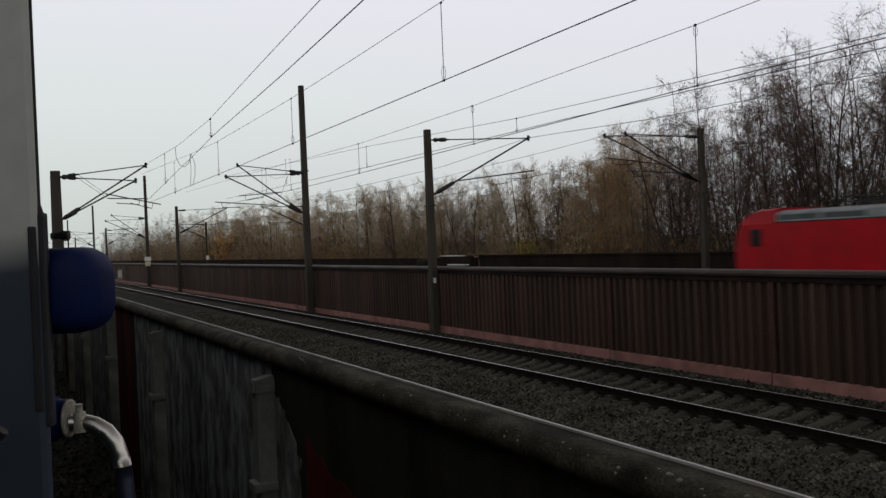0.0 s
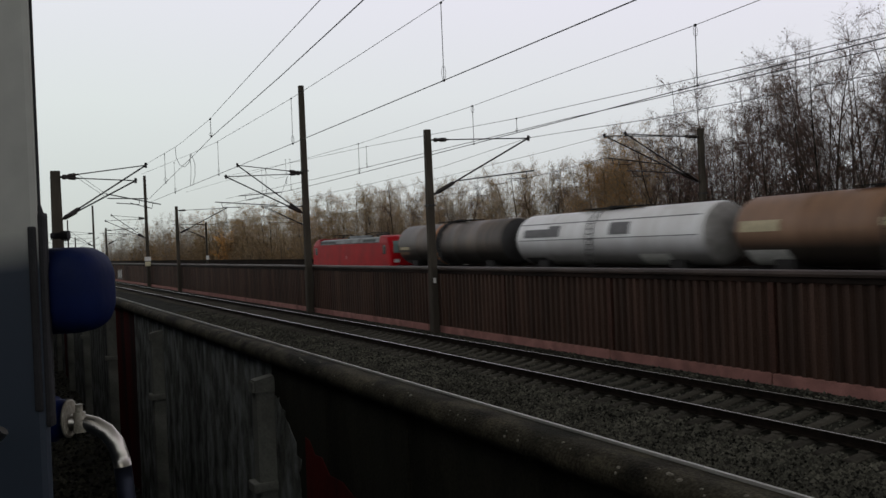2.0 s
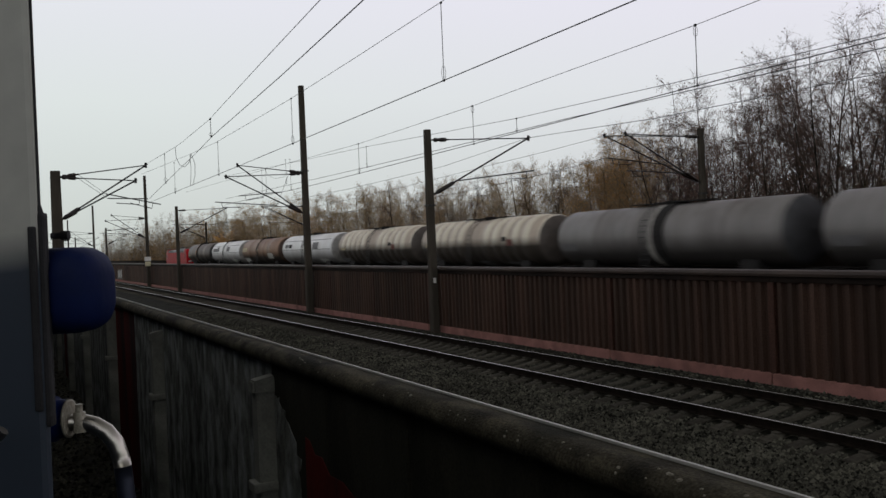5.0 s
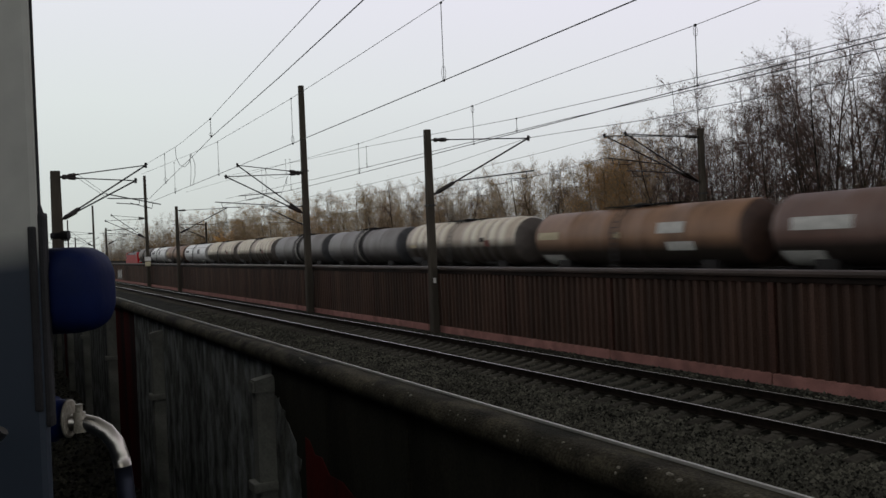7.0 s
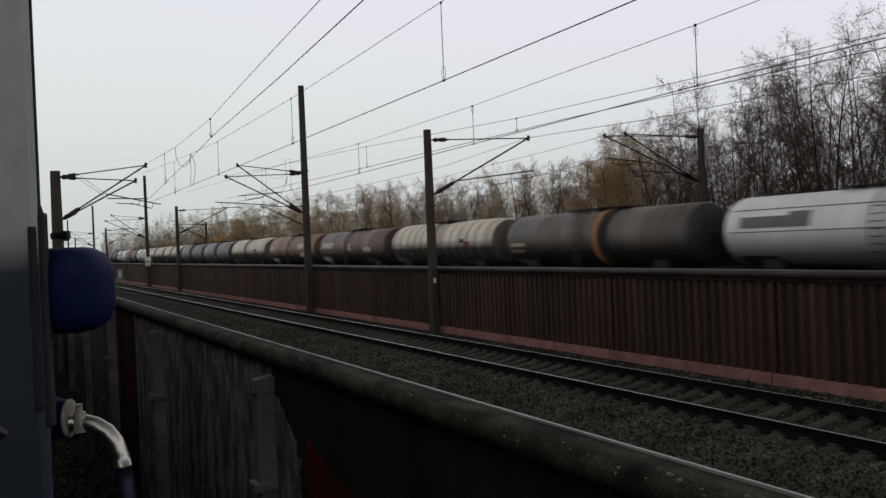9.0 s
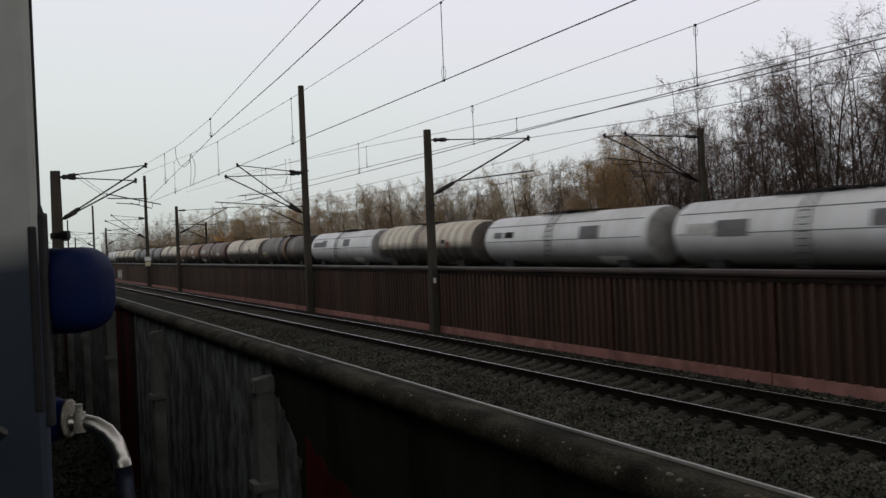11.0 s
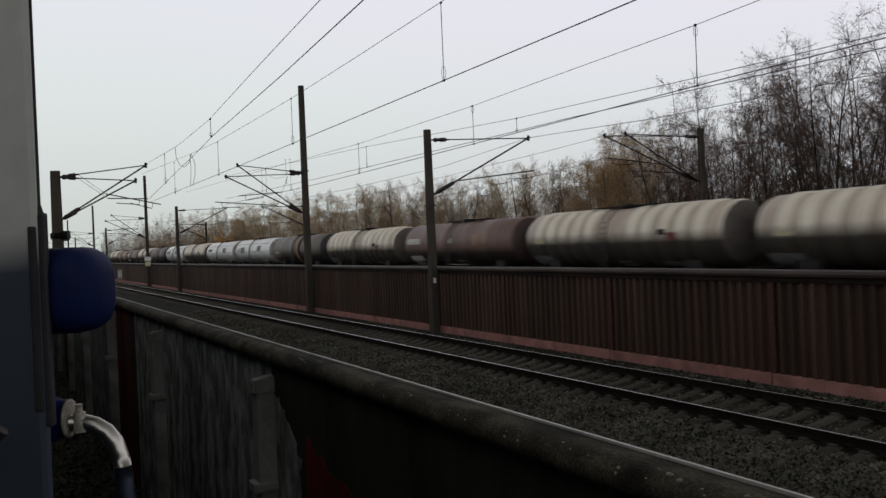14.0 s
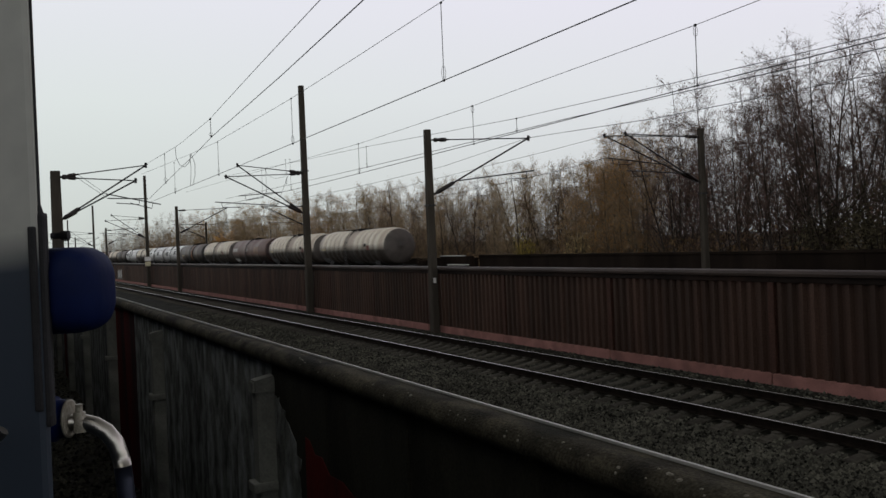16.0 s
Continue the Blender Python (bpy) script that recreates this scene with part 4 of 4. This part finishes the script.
class Soup:
    """Vertices and faces gathered for one mesh."""

    def __init__(self):
        self.v, self.f = [], []

    def limb(self, pts, rad, sides):
        base = len(self.v)
        for i, p in enumerate(pts):
            d = (pts[min(i + 1, len(pts) - 1)] - pts[max(i - 1, 0)]).normalized()
            e = d.orthogonal().normalized()
            g = d.cross(e)
            for k in range(sides):
                a = 2 * math.pi * k / sides
                self.v.append(p + (e * math.cos(a) + g * math.sin(a)) * rad[i])
        for i in range(len(pts) - 1):
            for k in range(sides):
                q = base + i * sides
                self.f.append((q + k, q + (k + 1) % sides, q + sides + (k + 1) % sides, q + sides + k))

    def face(self, *pts):
        base = len(self.v)
        self.v.extend(pts)
        self.f.append(tuple(range(base, base + len(pts))))

    def mesh(self, name, material):
        me = bpy.data.meshes.new(name)
        me.from_pydata([tuple(p) for p in self.v], [], self.f)
        me.materials.append(material)
        return me


def tree_meshes(seed, height, spread, stems, leafy, tone, leaf):
    """Bare winter tree: slender stems from one stool, ascending limbs, sprays of fine twigs and some withered leaves."""
    r0 = random.Random(seed)
    wood, crown, leaves = Soup(), Soup(), Soup()

    def any_way():
        return Vector((r0.gauss(0, 1), r0.gauss(0, 1), r0.gauss(0, 1))).normalized()

    def line(p, d, length, n, wander, lift):
        pts, ds = [p], [d]
        for i in range(n):
            d = (d + any_way() * wander + Vector((0, 0, lift))).normalized()
            p = p + d * (length / n)
            pts.append(p)
            ds.append(d)
        return pts, ds

    def at(pts, t):
        n = len(pts) - 1
        i = min(n - 1, int(t * n))
        return pts[i].lerp(pts[i + 1], t * n - i), i

    def away(d, lo, hi):
        side = d.cross(any_way()).normalized()
        a = r0.uniform(lo, hi) * spread
        return (d * math.cos(a) + side * math.sin(a)).normalized()

    def leaf_clump(p):
        for k in range(2):
            s = r0.uniform(0.03, 0.065)
            e, g = any_way(), any_way()
            c = p + any_way() * 0.06
            leaves.face(c - e * s, c + g * s * 0.8, c + e * s)

    for k in range(stems):
        a = 2 * math.pi * (k + r0.random() * 0.8) / stems
        tilt = r0.uniform(0.03, 0.24)
        lean = Vector((math.cos(a) * tilt, math.sin(a) * tilt, 1)).normalized()
        tall = height * (1.0 if k == 0 else r0.uniform(0.66, 0.97))
        pts, ds = line(Vector((math.cos(a) * 0.35, math.sin(a) * 0.35, -0.2)), lean, tall, 8, 0.07, 0.03)
        girth = 0.0082 * tall * r0.uniform(0.8, 1.2)
        rad = [max(0.012, girth * (1 - 0.93 * i / 8)) for i in range(9)]
        wood.limb(pts, rad, 5)
        limbs = 17
        for j in range(limbs):
            t = min(0.99, 0.2 + 0.8 * (j + r0.random()) / limbs)
            q, i = at(pts, t)
            ln = tall * (0.35 - 0.25 * t) * r0.uniform(0.55, 1.25)
            bp, bd = line(q, away(ds[i], 0.5, 1.15), ln, 3, 0.2, 0.07)
            br = rad[i] * 0.52
            wood.limb(bp, [br, br * 0.75, br * 0.5, 0.008], 3)
            sprays = 8
            for m in range(sprays):
                u = min(0.99, 0.12 + 0.88 * (m + r0.random()) / sprays)
                q2, i2 = at(bp, u)
                sp, sd = line(q2, away(bd[i2], 0.5, 1.25), (0.25 + ln * 0.42) * r0.uniform(0.5, 1.25) * (1.15 - 0.45 * u), 2, 0.28, 0.03)
                w = sd[1].cross(any_way()).normalized() * 0.0095
                crown.face(sp[0] - w, sp[0] + w, sp[1] + w * 0.7, sp[1] - w * 0.7)
                crown.face(sp[1] - w * 0.7, sp[1] + w * 0.7, sp[2])
                for n in range(10):
                    v = 0.1 + 0.9 * (n + r0.random()) / 10
                    q3, i3 = at(sp, min(v, 0.99))
                    d3 = away(sd[i3], 0.5, 1.35)
                    l3 = r0.uniform(0.2, 0.75)
                    w3 = d3.cross(any_way()).normalized() * 0.0062
                    tip = q3 + d3 * l3
                    crown.face(q3 - w3, q3 + w3, tip)
                    if r0.random() < leafy:
                        leaf_clump(q3.lerp(tip, r0.uniform(0.4, 1.0)))
    return wood.mesh("trunk", M["bark_" + tone]), crown.mesh("crown", M["twig_" + tone]), leaves.mesh("leaves", M["leaf_" + leaf])


SPECIES = ((12.0, 1.0, 3, 0.22, "dark", "umber"), (12.0, 0.85, 3, 0.05, "dark", "umber"), (11.0, 1.05, 2, 0.35, "dark", "umber"),
           (11.0, 0.9, 4, 0.06, "olive", "straw"), (11.0, 1.0, 3, 0.16, "olive", "straw"), (10.0, 1.1, 3, 0.5, "olive", "orange"),
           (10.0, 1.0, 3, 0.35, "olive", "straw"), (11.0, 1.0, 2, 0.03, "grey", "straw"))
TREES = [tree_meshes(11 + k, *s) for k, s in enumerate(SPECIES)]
TREE_LABEL = {"umber": "dark bare tree with many stems and a few brown leaves", "straw": "bare olive-brown tree with fine upright twigs",
              "orange": "tree with thin orange autumn leaves on bare twigs"}


def plant(x, y, scale, k):
    label = "bare tree far along the line, its colour paled for haze" if SPECIES[k][4] == "grey" else TREE_LABEL[SPECIES[k][5]]
    t = thing("tree", label, "tree", "row of bare trees", at=(x, y, GROUND_Z))
    t.rotation_euler = (0, 0, random.uniform(0, 6.28))
    t.scale = (scale,) * 3
    for nm, me in zip(("trunk", "crown", "leaves"), TREES[k]):
        ob = new(nm, me)
        ob.parent = t
    return t


TOPS = [(0, 19.5), (26, 19.4), (30, 17.6), (34, 15.2), (40, 14.6), (47, 13.9), (55, 12.2), (64, 10.9), (85, 10.3), (110, 11.6), (150, 12.8), (200, 13.5), (400, 16), (600, 17)]


def crown_height(y):
    """Height of the tree line along the railway."""
    for (y0, h0), (y1, h1) in zip(TOPS, TOPS[1:]):
        if y0 <= y <= y1:
            return h0 + (h1 - h0) * (y - y0) / (y1 - y0)
    return TOPS[-1][1]


rnd = random.Random(5)
y = 14.0
while y < 430:
    for x0 in (38.6, 41.0, 44.5, 49.0) if y < 58 else (38.8, 42.4, 48.0) if y < 110 else (40.0, 47.0):
        x = x0 + rnd.uniform(-1.3, 1.3)
        yy = y * x / 44.0 + rnd.uniform(-1.3, 1.3)
        along = yy * 44.0 / x
        h = 3.4 + (crown_height(along) - 3.4) * x / 44.0
        h *= rnd.uniform(0.74, 1.04) if x < 48 else rnd.uniform(0.84, 1.03)
        if along < 52 + rnd.uniform(-6, 6):
            k = rnd.choice((0, 0, 1, 2, 2))
        elif along < 115:
            k = rnd.choice((3, 3, 4, 4, 1)) if along > 64 or rnd.random() < 0.6 else 5
        elif along < 225:
            k = rnd.choice((4, 6, 6, 5, 3))
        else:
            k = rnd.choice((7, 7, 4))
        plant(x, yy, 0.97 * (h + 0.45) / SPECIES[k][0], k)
    y += 2.7 if y < 110 else 3.6 + (y - 110) * 0.04

for x, yy, size, k in ((40.0, 53.4, 1.08, 5), (41.5, 56.2, 1.0, 5), (43.0, 51.5, 1.12, 5), (46.0, 190.0, 1.25, 5), (44.0, 178.0, 1.2, 5), (45.0, 120.0, 1.05, 6)):
    plant(x, yy, size, k)


def build_undergrowth():
    """Brambles and shrubs that close the foot of the wood."""
    rng = np.random.default_rng(8)
    vs, fs, n0 = [], [], 0
    for count, x0, x1, y0, y1, h0, h1 in ((30000, 37.0, 42.0, 12.0, 90.0, 3.6, 4.4), (11000, 44.0, 54.0, 20.0, 120.0, 5.0, 5.0),
                                          (70000, 38.0, 48.0, 84.0, 300.0, 6.0, 12.0), (11000, 54.0, 66.0, 15.0, 150.0, 9.0, 6.0), (5000, 40.0, 80.0, 280.0, 600.0, 7, 10)):
        u = rng.random(count)
        y = y0 * (y1 / y0) ** u
        x = rng.uniform(x0, x1, count)
        mound = 0.62 + 0.38 * np.sin(y * 0.55 + np.sin(y * 0.21) * 2) * np.sin(y * 0.17 + 1.0 + x * 0.4)
        top = (h0 + (h1 - h0) * u) * mound
        z = GROUND_Z + top * rng.random(count) ** 0.75
        s = rng.uniform(0.05, 0.15, count) * (1 + y / 160) * (1 + np.clip(x - 50, 0, 12) * 0.15)
        d = rng.normal(size=(count, 3))
        d /= np.linalg.norm(d, axis=1)[:, None]
        e = np.cross(d, rng.normal(size=(count, 3)))
        e /= np.linalg.norm(e, axis=1)[:, None]
        c = np.stack([x, y, z], 1)
        quad = np.stack([c - d * s[:, None], c + e * s[:, None] * 0.26, c + d * s[:, None], c - e * s[:, None] * 0.26], 1)
        vs.append(quad.reshape(-1, 3))
        fs.append(np.arange(count * 4).reshape(-1, 4) + n0)
        n0 += count * 4
    me = bpy.data.meshes.new("undergrowth")
    me.from_pydata(np.concatenate(vs).tolist(), [], np.concatenate(fs).tolist())
    me.materials.append(M["bramble"])
    tagged(new("undergrowth", me), "dense brown bramble and shrub growth under the trees", "undergrowth", kind="stuff")


build_undergrowth()


def build_shrub(x, y, height, width, count, leaf, size, label, seed):
    """A shrub of arching stems hung with single leaves in uneven sprays."""
    r0 = random.Random(seed)
    shrub = thing("shrub", label, "shrub", at=(x, y, GROUND_Z))
    stems, leaves = Soup(), Soup()
    for k in range(26):
        a = r0.uniform(0, 2 * math.pi)
        reach = width / 2 * r0.uniform(0.15, 1.0)
        top = height * r0.uniform(0.55, 1.0) * (1.1 - 0.55 * reach / width * 2 * 0.6)
        pts = [Vector((math.cos(a) * reach * t, math.sin(a) * reach * t, top * (1 - (1 - t) ** 1.7))) for t in (0, 0.25, 0.5, 0.75, 1.0)]
        stems.limb(pts, [0.04, 0.033, 0.026, 0.018, 0.008], 4)
        for j in range(count // 26):
            t = r0.uniform(0.12, 1.0)
            i = min(3, int(t * 4))
            p = pts[i].lerp(pts[i + 1], t * 4 - i) + Vector((r0.gauss(0, 0.32), r0.gauss(0, 0.32), r0.gauss(0, 0.26)))
            p.z = max(p.z, 0.05)
            e = Vector((r0.gauss(0, 1), r0.gauss(0, 1), r0.gauss(0, 1))).normalized()
            g = e.orthogonal().normalized()
            s = size * r0.uniform(0.6, 1.3)
            leaves.face(p - e * s, p + g * s * 0.45, p + e * s, p - g * s * 0.45)
    for nm, soup, m in (("stems", stems, M["bark_dark"]), ("leaves", leaves, M["leaf_" + leaf])):
        ob = new(nm, soup.mesh(nm, m))
        ob.parent = shrub


IVY = "dark evergreen shrub smothered in ivy leaves"
build_shrub(37.6, 29.0, 6.6, 5.0, 5200, "ivy", 0.09, IVY, 1)
build_shrub(37.8, 32.6, 5.4, 4.2, 4200, "ivy", 0.09, IVY, 2)
build_shrub(38.0, 25.0, 7.0, 5.0, 3600, "ivy", 0.10, IVY, 3)
build_shrub(36.9, 60.0, 4.9, 3.2, 2300, "yellow", 0.07, "low shrub with yellow-green autumn leaves", 4)
build_shrub(36.9, 52.5, 4.4, 3.2, 1500, "straw", 0.07, "low shrub with straw-coloured leaves", 5)
build_shrub(40.0, 172.0, 8.5, 9.0, 2400, "orange", 0.16, "broad shrub with orange autumn leaves", 6)


# ---- the near barrier beside the passenger train ----
def build_near_barrier():
    wall = thing("wall_near_barrier", "dark concrete noise barrier with a rounded cap and painted boards", "noise barrier", kind="structure")
    x, top, step, s0 = 2.05, 2.62, 5.3, 7.1
    prof = [(x + 0.005, top - 0.008)]
    for k in range(0, 13):
        a = radians(85 + 125 * k / 12)
        prof.append((x - 0.085 + 0.085 * math.cos(a), top - 0.072 + 0.067 * math.sin(a)))
    prof += [(x - 0.14, top - 0.125), (x - 0.115, top - 0.14), (x, top - 0.14), (x + 0.005, top - 0.1)]
    cap = mesh_of("rounded_cap", sweep(prof, 0, step - 0.006, 6), M["cap"], False)
    edge = mesh_of("edge_strip", box(x - 0.003, x + 0.011, 0, step, top - 0.014, top + 0.003), M["edge"])
    pm = box(x - 0.25, x - 0.07, -0.075, 0.075, -0.5, 2.29, 0.02)
    post = mesh_of("post", pm, M["post"])
    pc = loft([[(x - 0.275, -0.088, z) if s < 0 else (x - 0.275, 0.088, z) for s in (-1, 1)] + [(x - 0.07, 0.088, z2), (x - 0.07, -0.088, z2)] for z, z2 in ((2.25, 2.25), (2.33, 2.36), (2.36, 2.40))])
    bmesh.ops.bevel(pc, geom=pc.edges[:], offset=0.022, segments=3, affect="EDGES")
    post_top = mesh_of("post_cap", pc, M["post"])
    foot = mesh_of("post_foot", box(x - 0.30, x - 0.06, -0.1, 0.1, 1.48, 1.56, 0.015), M["post"])
    n = 4
    w = step / n
    boards = [mesh_of("panel_board", box(x - 0.095, x - 0.02, 0.008, w - 0.008, -0.5, top - 0.12, 0.008), m) for m in (M["panel"], M["panel_red"], M["panel_dark"])]
    # Tint 2 marks the boards with the shade beside the coach painted in.
    tints = {(-1, 3): 2, (-1, 2): 2, (-1, 1): 2, (-1, 0): 2, (1, 2): 1, (1, 3): 1, (3, 0): 1, (4, 2): 1, (-2, 0): 2, (-2, 1): 2, (-2, 2): 2, (-2, 3): 2, (0, 2): 0, (2, 0): 2}
    for k in range(-3, 18):
        y = s0 + step * k
        for nm, me in (("rounded_cap", cap), ("edge_strip", edge), ("post", post), ("post_cap", post_top), ("post_foot", foot)):
            ob = new(nm, me)
            ob.parent = wall
            ob.location = (0, y, 0)
        for j in range(n):
            tint = tints.get((k, j), 0)
            ob = new("panel_board", boards[tint])
            if tint:
                ob["label"] = ("", "dark red painted board", "board painted dark for shade")[tint]
            ob.parent = wall
            ob.location = (random.uniform(-0.006, 0.006), y + w * j, 0)
    for pts in (((6.25, 2.04), (6.16, 2.03), (6.05, 1.95), (5.9, 1.96), (5.75, 1.87), (5.5, 1.88), (5.3, 1.83), (5.0, 1.85), (4.8, 1.72), (4.6, 1.5), (6.27, 1.5)),):
        patch = loft([[(x - 0.10 - o, y, z) for y, z in pts] for o in (0.0, 0.006)])
        part("red_paint", patch, M["panel_red"], wall, "ragged patch of red paint on the boards")
    # Ordinary panel colour where the painted shade stops short of the post.
    jag = random.Random(21)
    pts = [(7.08, 2.24)] + [(7.0 - 0.6 * t + jag.uniform(-0.05, 0.05), 2.22 - 0.4 * t ** 2 + jag.uniform(-0.05, 0.05)) for t in (k / 14 for k in range(15))]
    pts += [(6.42 + jag.uniform(-0.04, 0.04), 1.78 - 0.04 * k) for k in range(12)] + [(7.08, 1.3)]
    part("whitewash", loft([[(x - 0.10 - o, y, z) for y, z in pts] for o in (0.0, 0.005)]), M["panel"], wall, "ragged patch of plain board colour beside the painted shade")
    # lichen blotches and grit on the cap
    blots = [(1.8 * (16 / 1.8) ** random.random(), random.uniform(95, 165), random.uniform(0.003, 0.008)) for k in range(70)]
    for y, deg, r in blots + [(2.30, 112, 0.013), (2.24, 122, 0.011), (2.9, 118, 0.008), (4.3, 125, 0.012)]:
        a = radians(deg)
        bm = bmesh.new()
        c = Vector((x - 0.085 + 0.0845 * math.cos(a), y, top - 0.072 + 0.0665 * math.sin(a)))
        nrm = Vector((math.cos(a), 0, math.sin(a)))
        u = Vector((0, 1, 0))
        v = nrm.cross(u)
        m = 8
        ring = [bm.verts.new(c + (u * math.cos(t) * 1.4 + v * math.sin(t)) * r * random.uniform(0.6, 1.2)) for t in (2 * math.pi * q / m for q in range(m))]
        mid = bm.verts.new(c + nrm * 0.004)
        for q in range(m):
            bm.faces.new((ring[q], ring[(q + 1) % m], mid))
        part("lichen_patch", bm, M["lichen"], wall)


build_near_barrier()


# ---- the passenger train from which the view is taken ----
def build_own_train():
    """The coach from whose end doorway the view is taken; the outer side runs along x = 0.07."""
    coach = thing("passenger_coach", "blue and pale grey passenger coach seen from its end doorway", "railway coach")
    # Unseen coach body: walls and roof added to screen the barrier from sky.
    part("side_wall", box(-0.10, 0.06, 1.95, 90.0, 0.6, 4.3, 0.03), M["navy_panel"], coach)
    part("side_wall", box(-0.10, 0.06, -40.0, -1.6, 0.6, 4.3, 0.03), M["navy_panel"], coach)
    part("far_side_wall", box(-2.9, -2.8, -40.0, 90.0, 0.6, 4.3, 0.02), M["navy_panel"], coach)
    part("roof", box(-2.95, 0.06, 1.75, 90.0, 4.3, 4.45, 0.05), M["navy_panel"], coach)
    part("floor", box(-2.8, 0.0, -40.0, 90.0, 1.6, 1.75, 0.02), M["rubber"], coach)
    part("partition", box(-2.8, -0.1, 1.96, 2.02, 1.75, 4.3), M["navy_panel"], coach)
    part("underframe", box(-2.7, 0.0, -39.0, 89.0, -0.45, 0.6, 0.02), M["dark"], coach)

    def turned(ob):
        ob.matrix_local = Matrix.Translation(EYE) @ pose(0, 0, 0, 0, 0, -26.472)
        return ob

    # pillar: pale above, navy below, with a rounded front edge and a rubber seal
    lo = turned(part("door_pillar", box(-1.05, -0.718, 1.6, 1.625, -1.4, 0.95, 0.012), M["pillar"], coach, "worn door pillar, pale grey above and navy below"))
    part("edge_seal", tube([(-0.722, 1.612, 0.95), (-0.722, 1.612, 0.1), (-0.715, 1.612, 0.075), (-0.714, 1.612, -0.28)], 0.006, 8), M["rubber"], lo, "black rubber edge seal")
    part("seal_block", box(-0.74, -0.711, 1.605, 1.63, -0.30, 0.085, 0.006), M["rubber"], lo)
    part("seal_block", box(-0.735, -0.722, 1.594, 1.61, -0.27, 0.06, 0.004), M["rubber"], lo)
    part("hinge_bolt", tube([(-0.72, 1.66, 0.043), (-0.701, 1.66, 0.043), (-0.701, 1.66, 0.043), (-0.688, 1.66, 0.043)], [0.006, 0.006, 0.009, 0.009], 10), M["rubber"], lo)
    # the blue rounded housing
    bm = box(-0.75, -0.634, 1.62, 1.78, -0.139, 0.021)
    edges = [e for e in bm.edges if max(v.co.x for v in e.verts) > -0.64]
    bmesh.ops.bevel(bm, geom=edges, offset=0.052, segments=7, affect="EDGES", profile=0.5)
    housing = turned(part("lamp_housing", bm, M["blue"], coach, "glossy dark blue rounded housing", True))
    # handrail with its fittings
    rail = [(-0.735, 1.748, -0.318), (-0.712, 1.748, -0.319), (-0.69, 1.748, -0.325), (-0.668, 1.748, -0.339), (-0.652, 1.748, -0.36), (-0.643, 1.748, -0.387),
            (-0.6395, 1.748, -0.408)]
    hr = turned(part("handrail", tube(rail, 0.0165, 16), M["chrome"], coach, "bent bright steel handrail"))
    # The coach's navy reflection is put into this length's colour.
    part("lower_tube", tube([(-0.6396, 1.748, -0.407), (-0.637, 1.748, -0.432), (-0.634, 1.747, -0.47), (-0.630, 1.747, -0.9)], 0.0168, 16), M["rail_low"], hr, "lower handrail length with a painted navy reflection")
    part("rail_socket", tube([(-0.80, 1.748, -0.31), (-0.765, 1.748, -0.31), (-0.765, 1.748, -0.31), (-0.752, 1.748, -0.31), (-0.742, 1.748, -0.31)], [0.042, 0.044, 0.038, 0.038, 0.034], 18), M["blue"], hr)
    part("collar", tube([(-0.742, 1.747, -0.31), (-0.741, 1.747, -0.31), (-0.7365, 1.747, -0.31), (-0.7355, 1.747, -0.31)], [0.034, 0.037, 0.037, 0.034], 24), M["washer"], hr, "pale washer under the rail fitting")
    part("clamp_nut", tube([(-0.716, 1.74, -0.336), (-0.716, 1.74, -0.298), (-0.7165, 1.74, -0.297), (-0.7165, 1.74, -0.282)], [0.0135, 0.0125, 0.0075, 0.0075], 6), M["washer"], hr)
    # Bright stub added for the handrail's reflection in the pillar.
    part("rail_reflection", tube([(-0.82, 1.52, -0.33), (-0.772, 1.52, -0.302), (-0.755, 1.52, -0.285)], 0.010, 10), M["chrome"], lo)


build_own_train()


# ---- what moves ----
def motions():
    """The freight train runs by at an even speed and eases off a little at the end."""
    for ob, back in train:
        walk(ob, [(t, pose(TRAIN_X, 28.57 + 27.93 * t - 0.16 * max(0, t - 12.5) ** 1.5 - back, TRAIN_Z)) for t in (-1, 0, 4, 8, 11, 12, 13, 14, 15, 16, 17)])


motions()
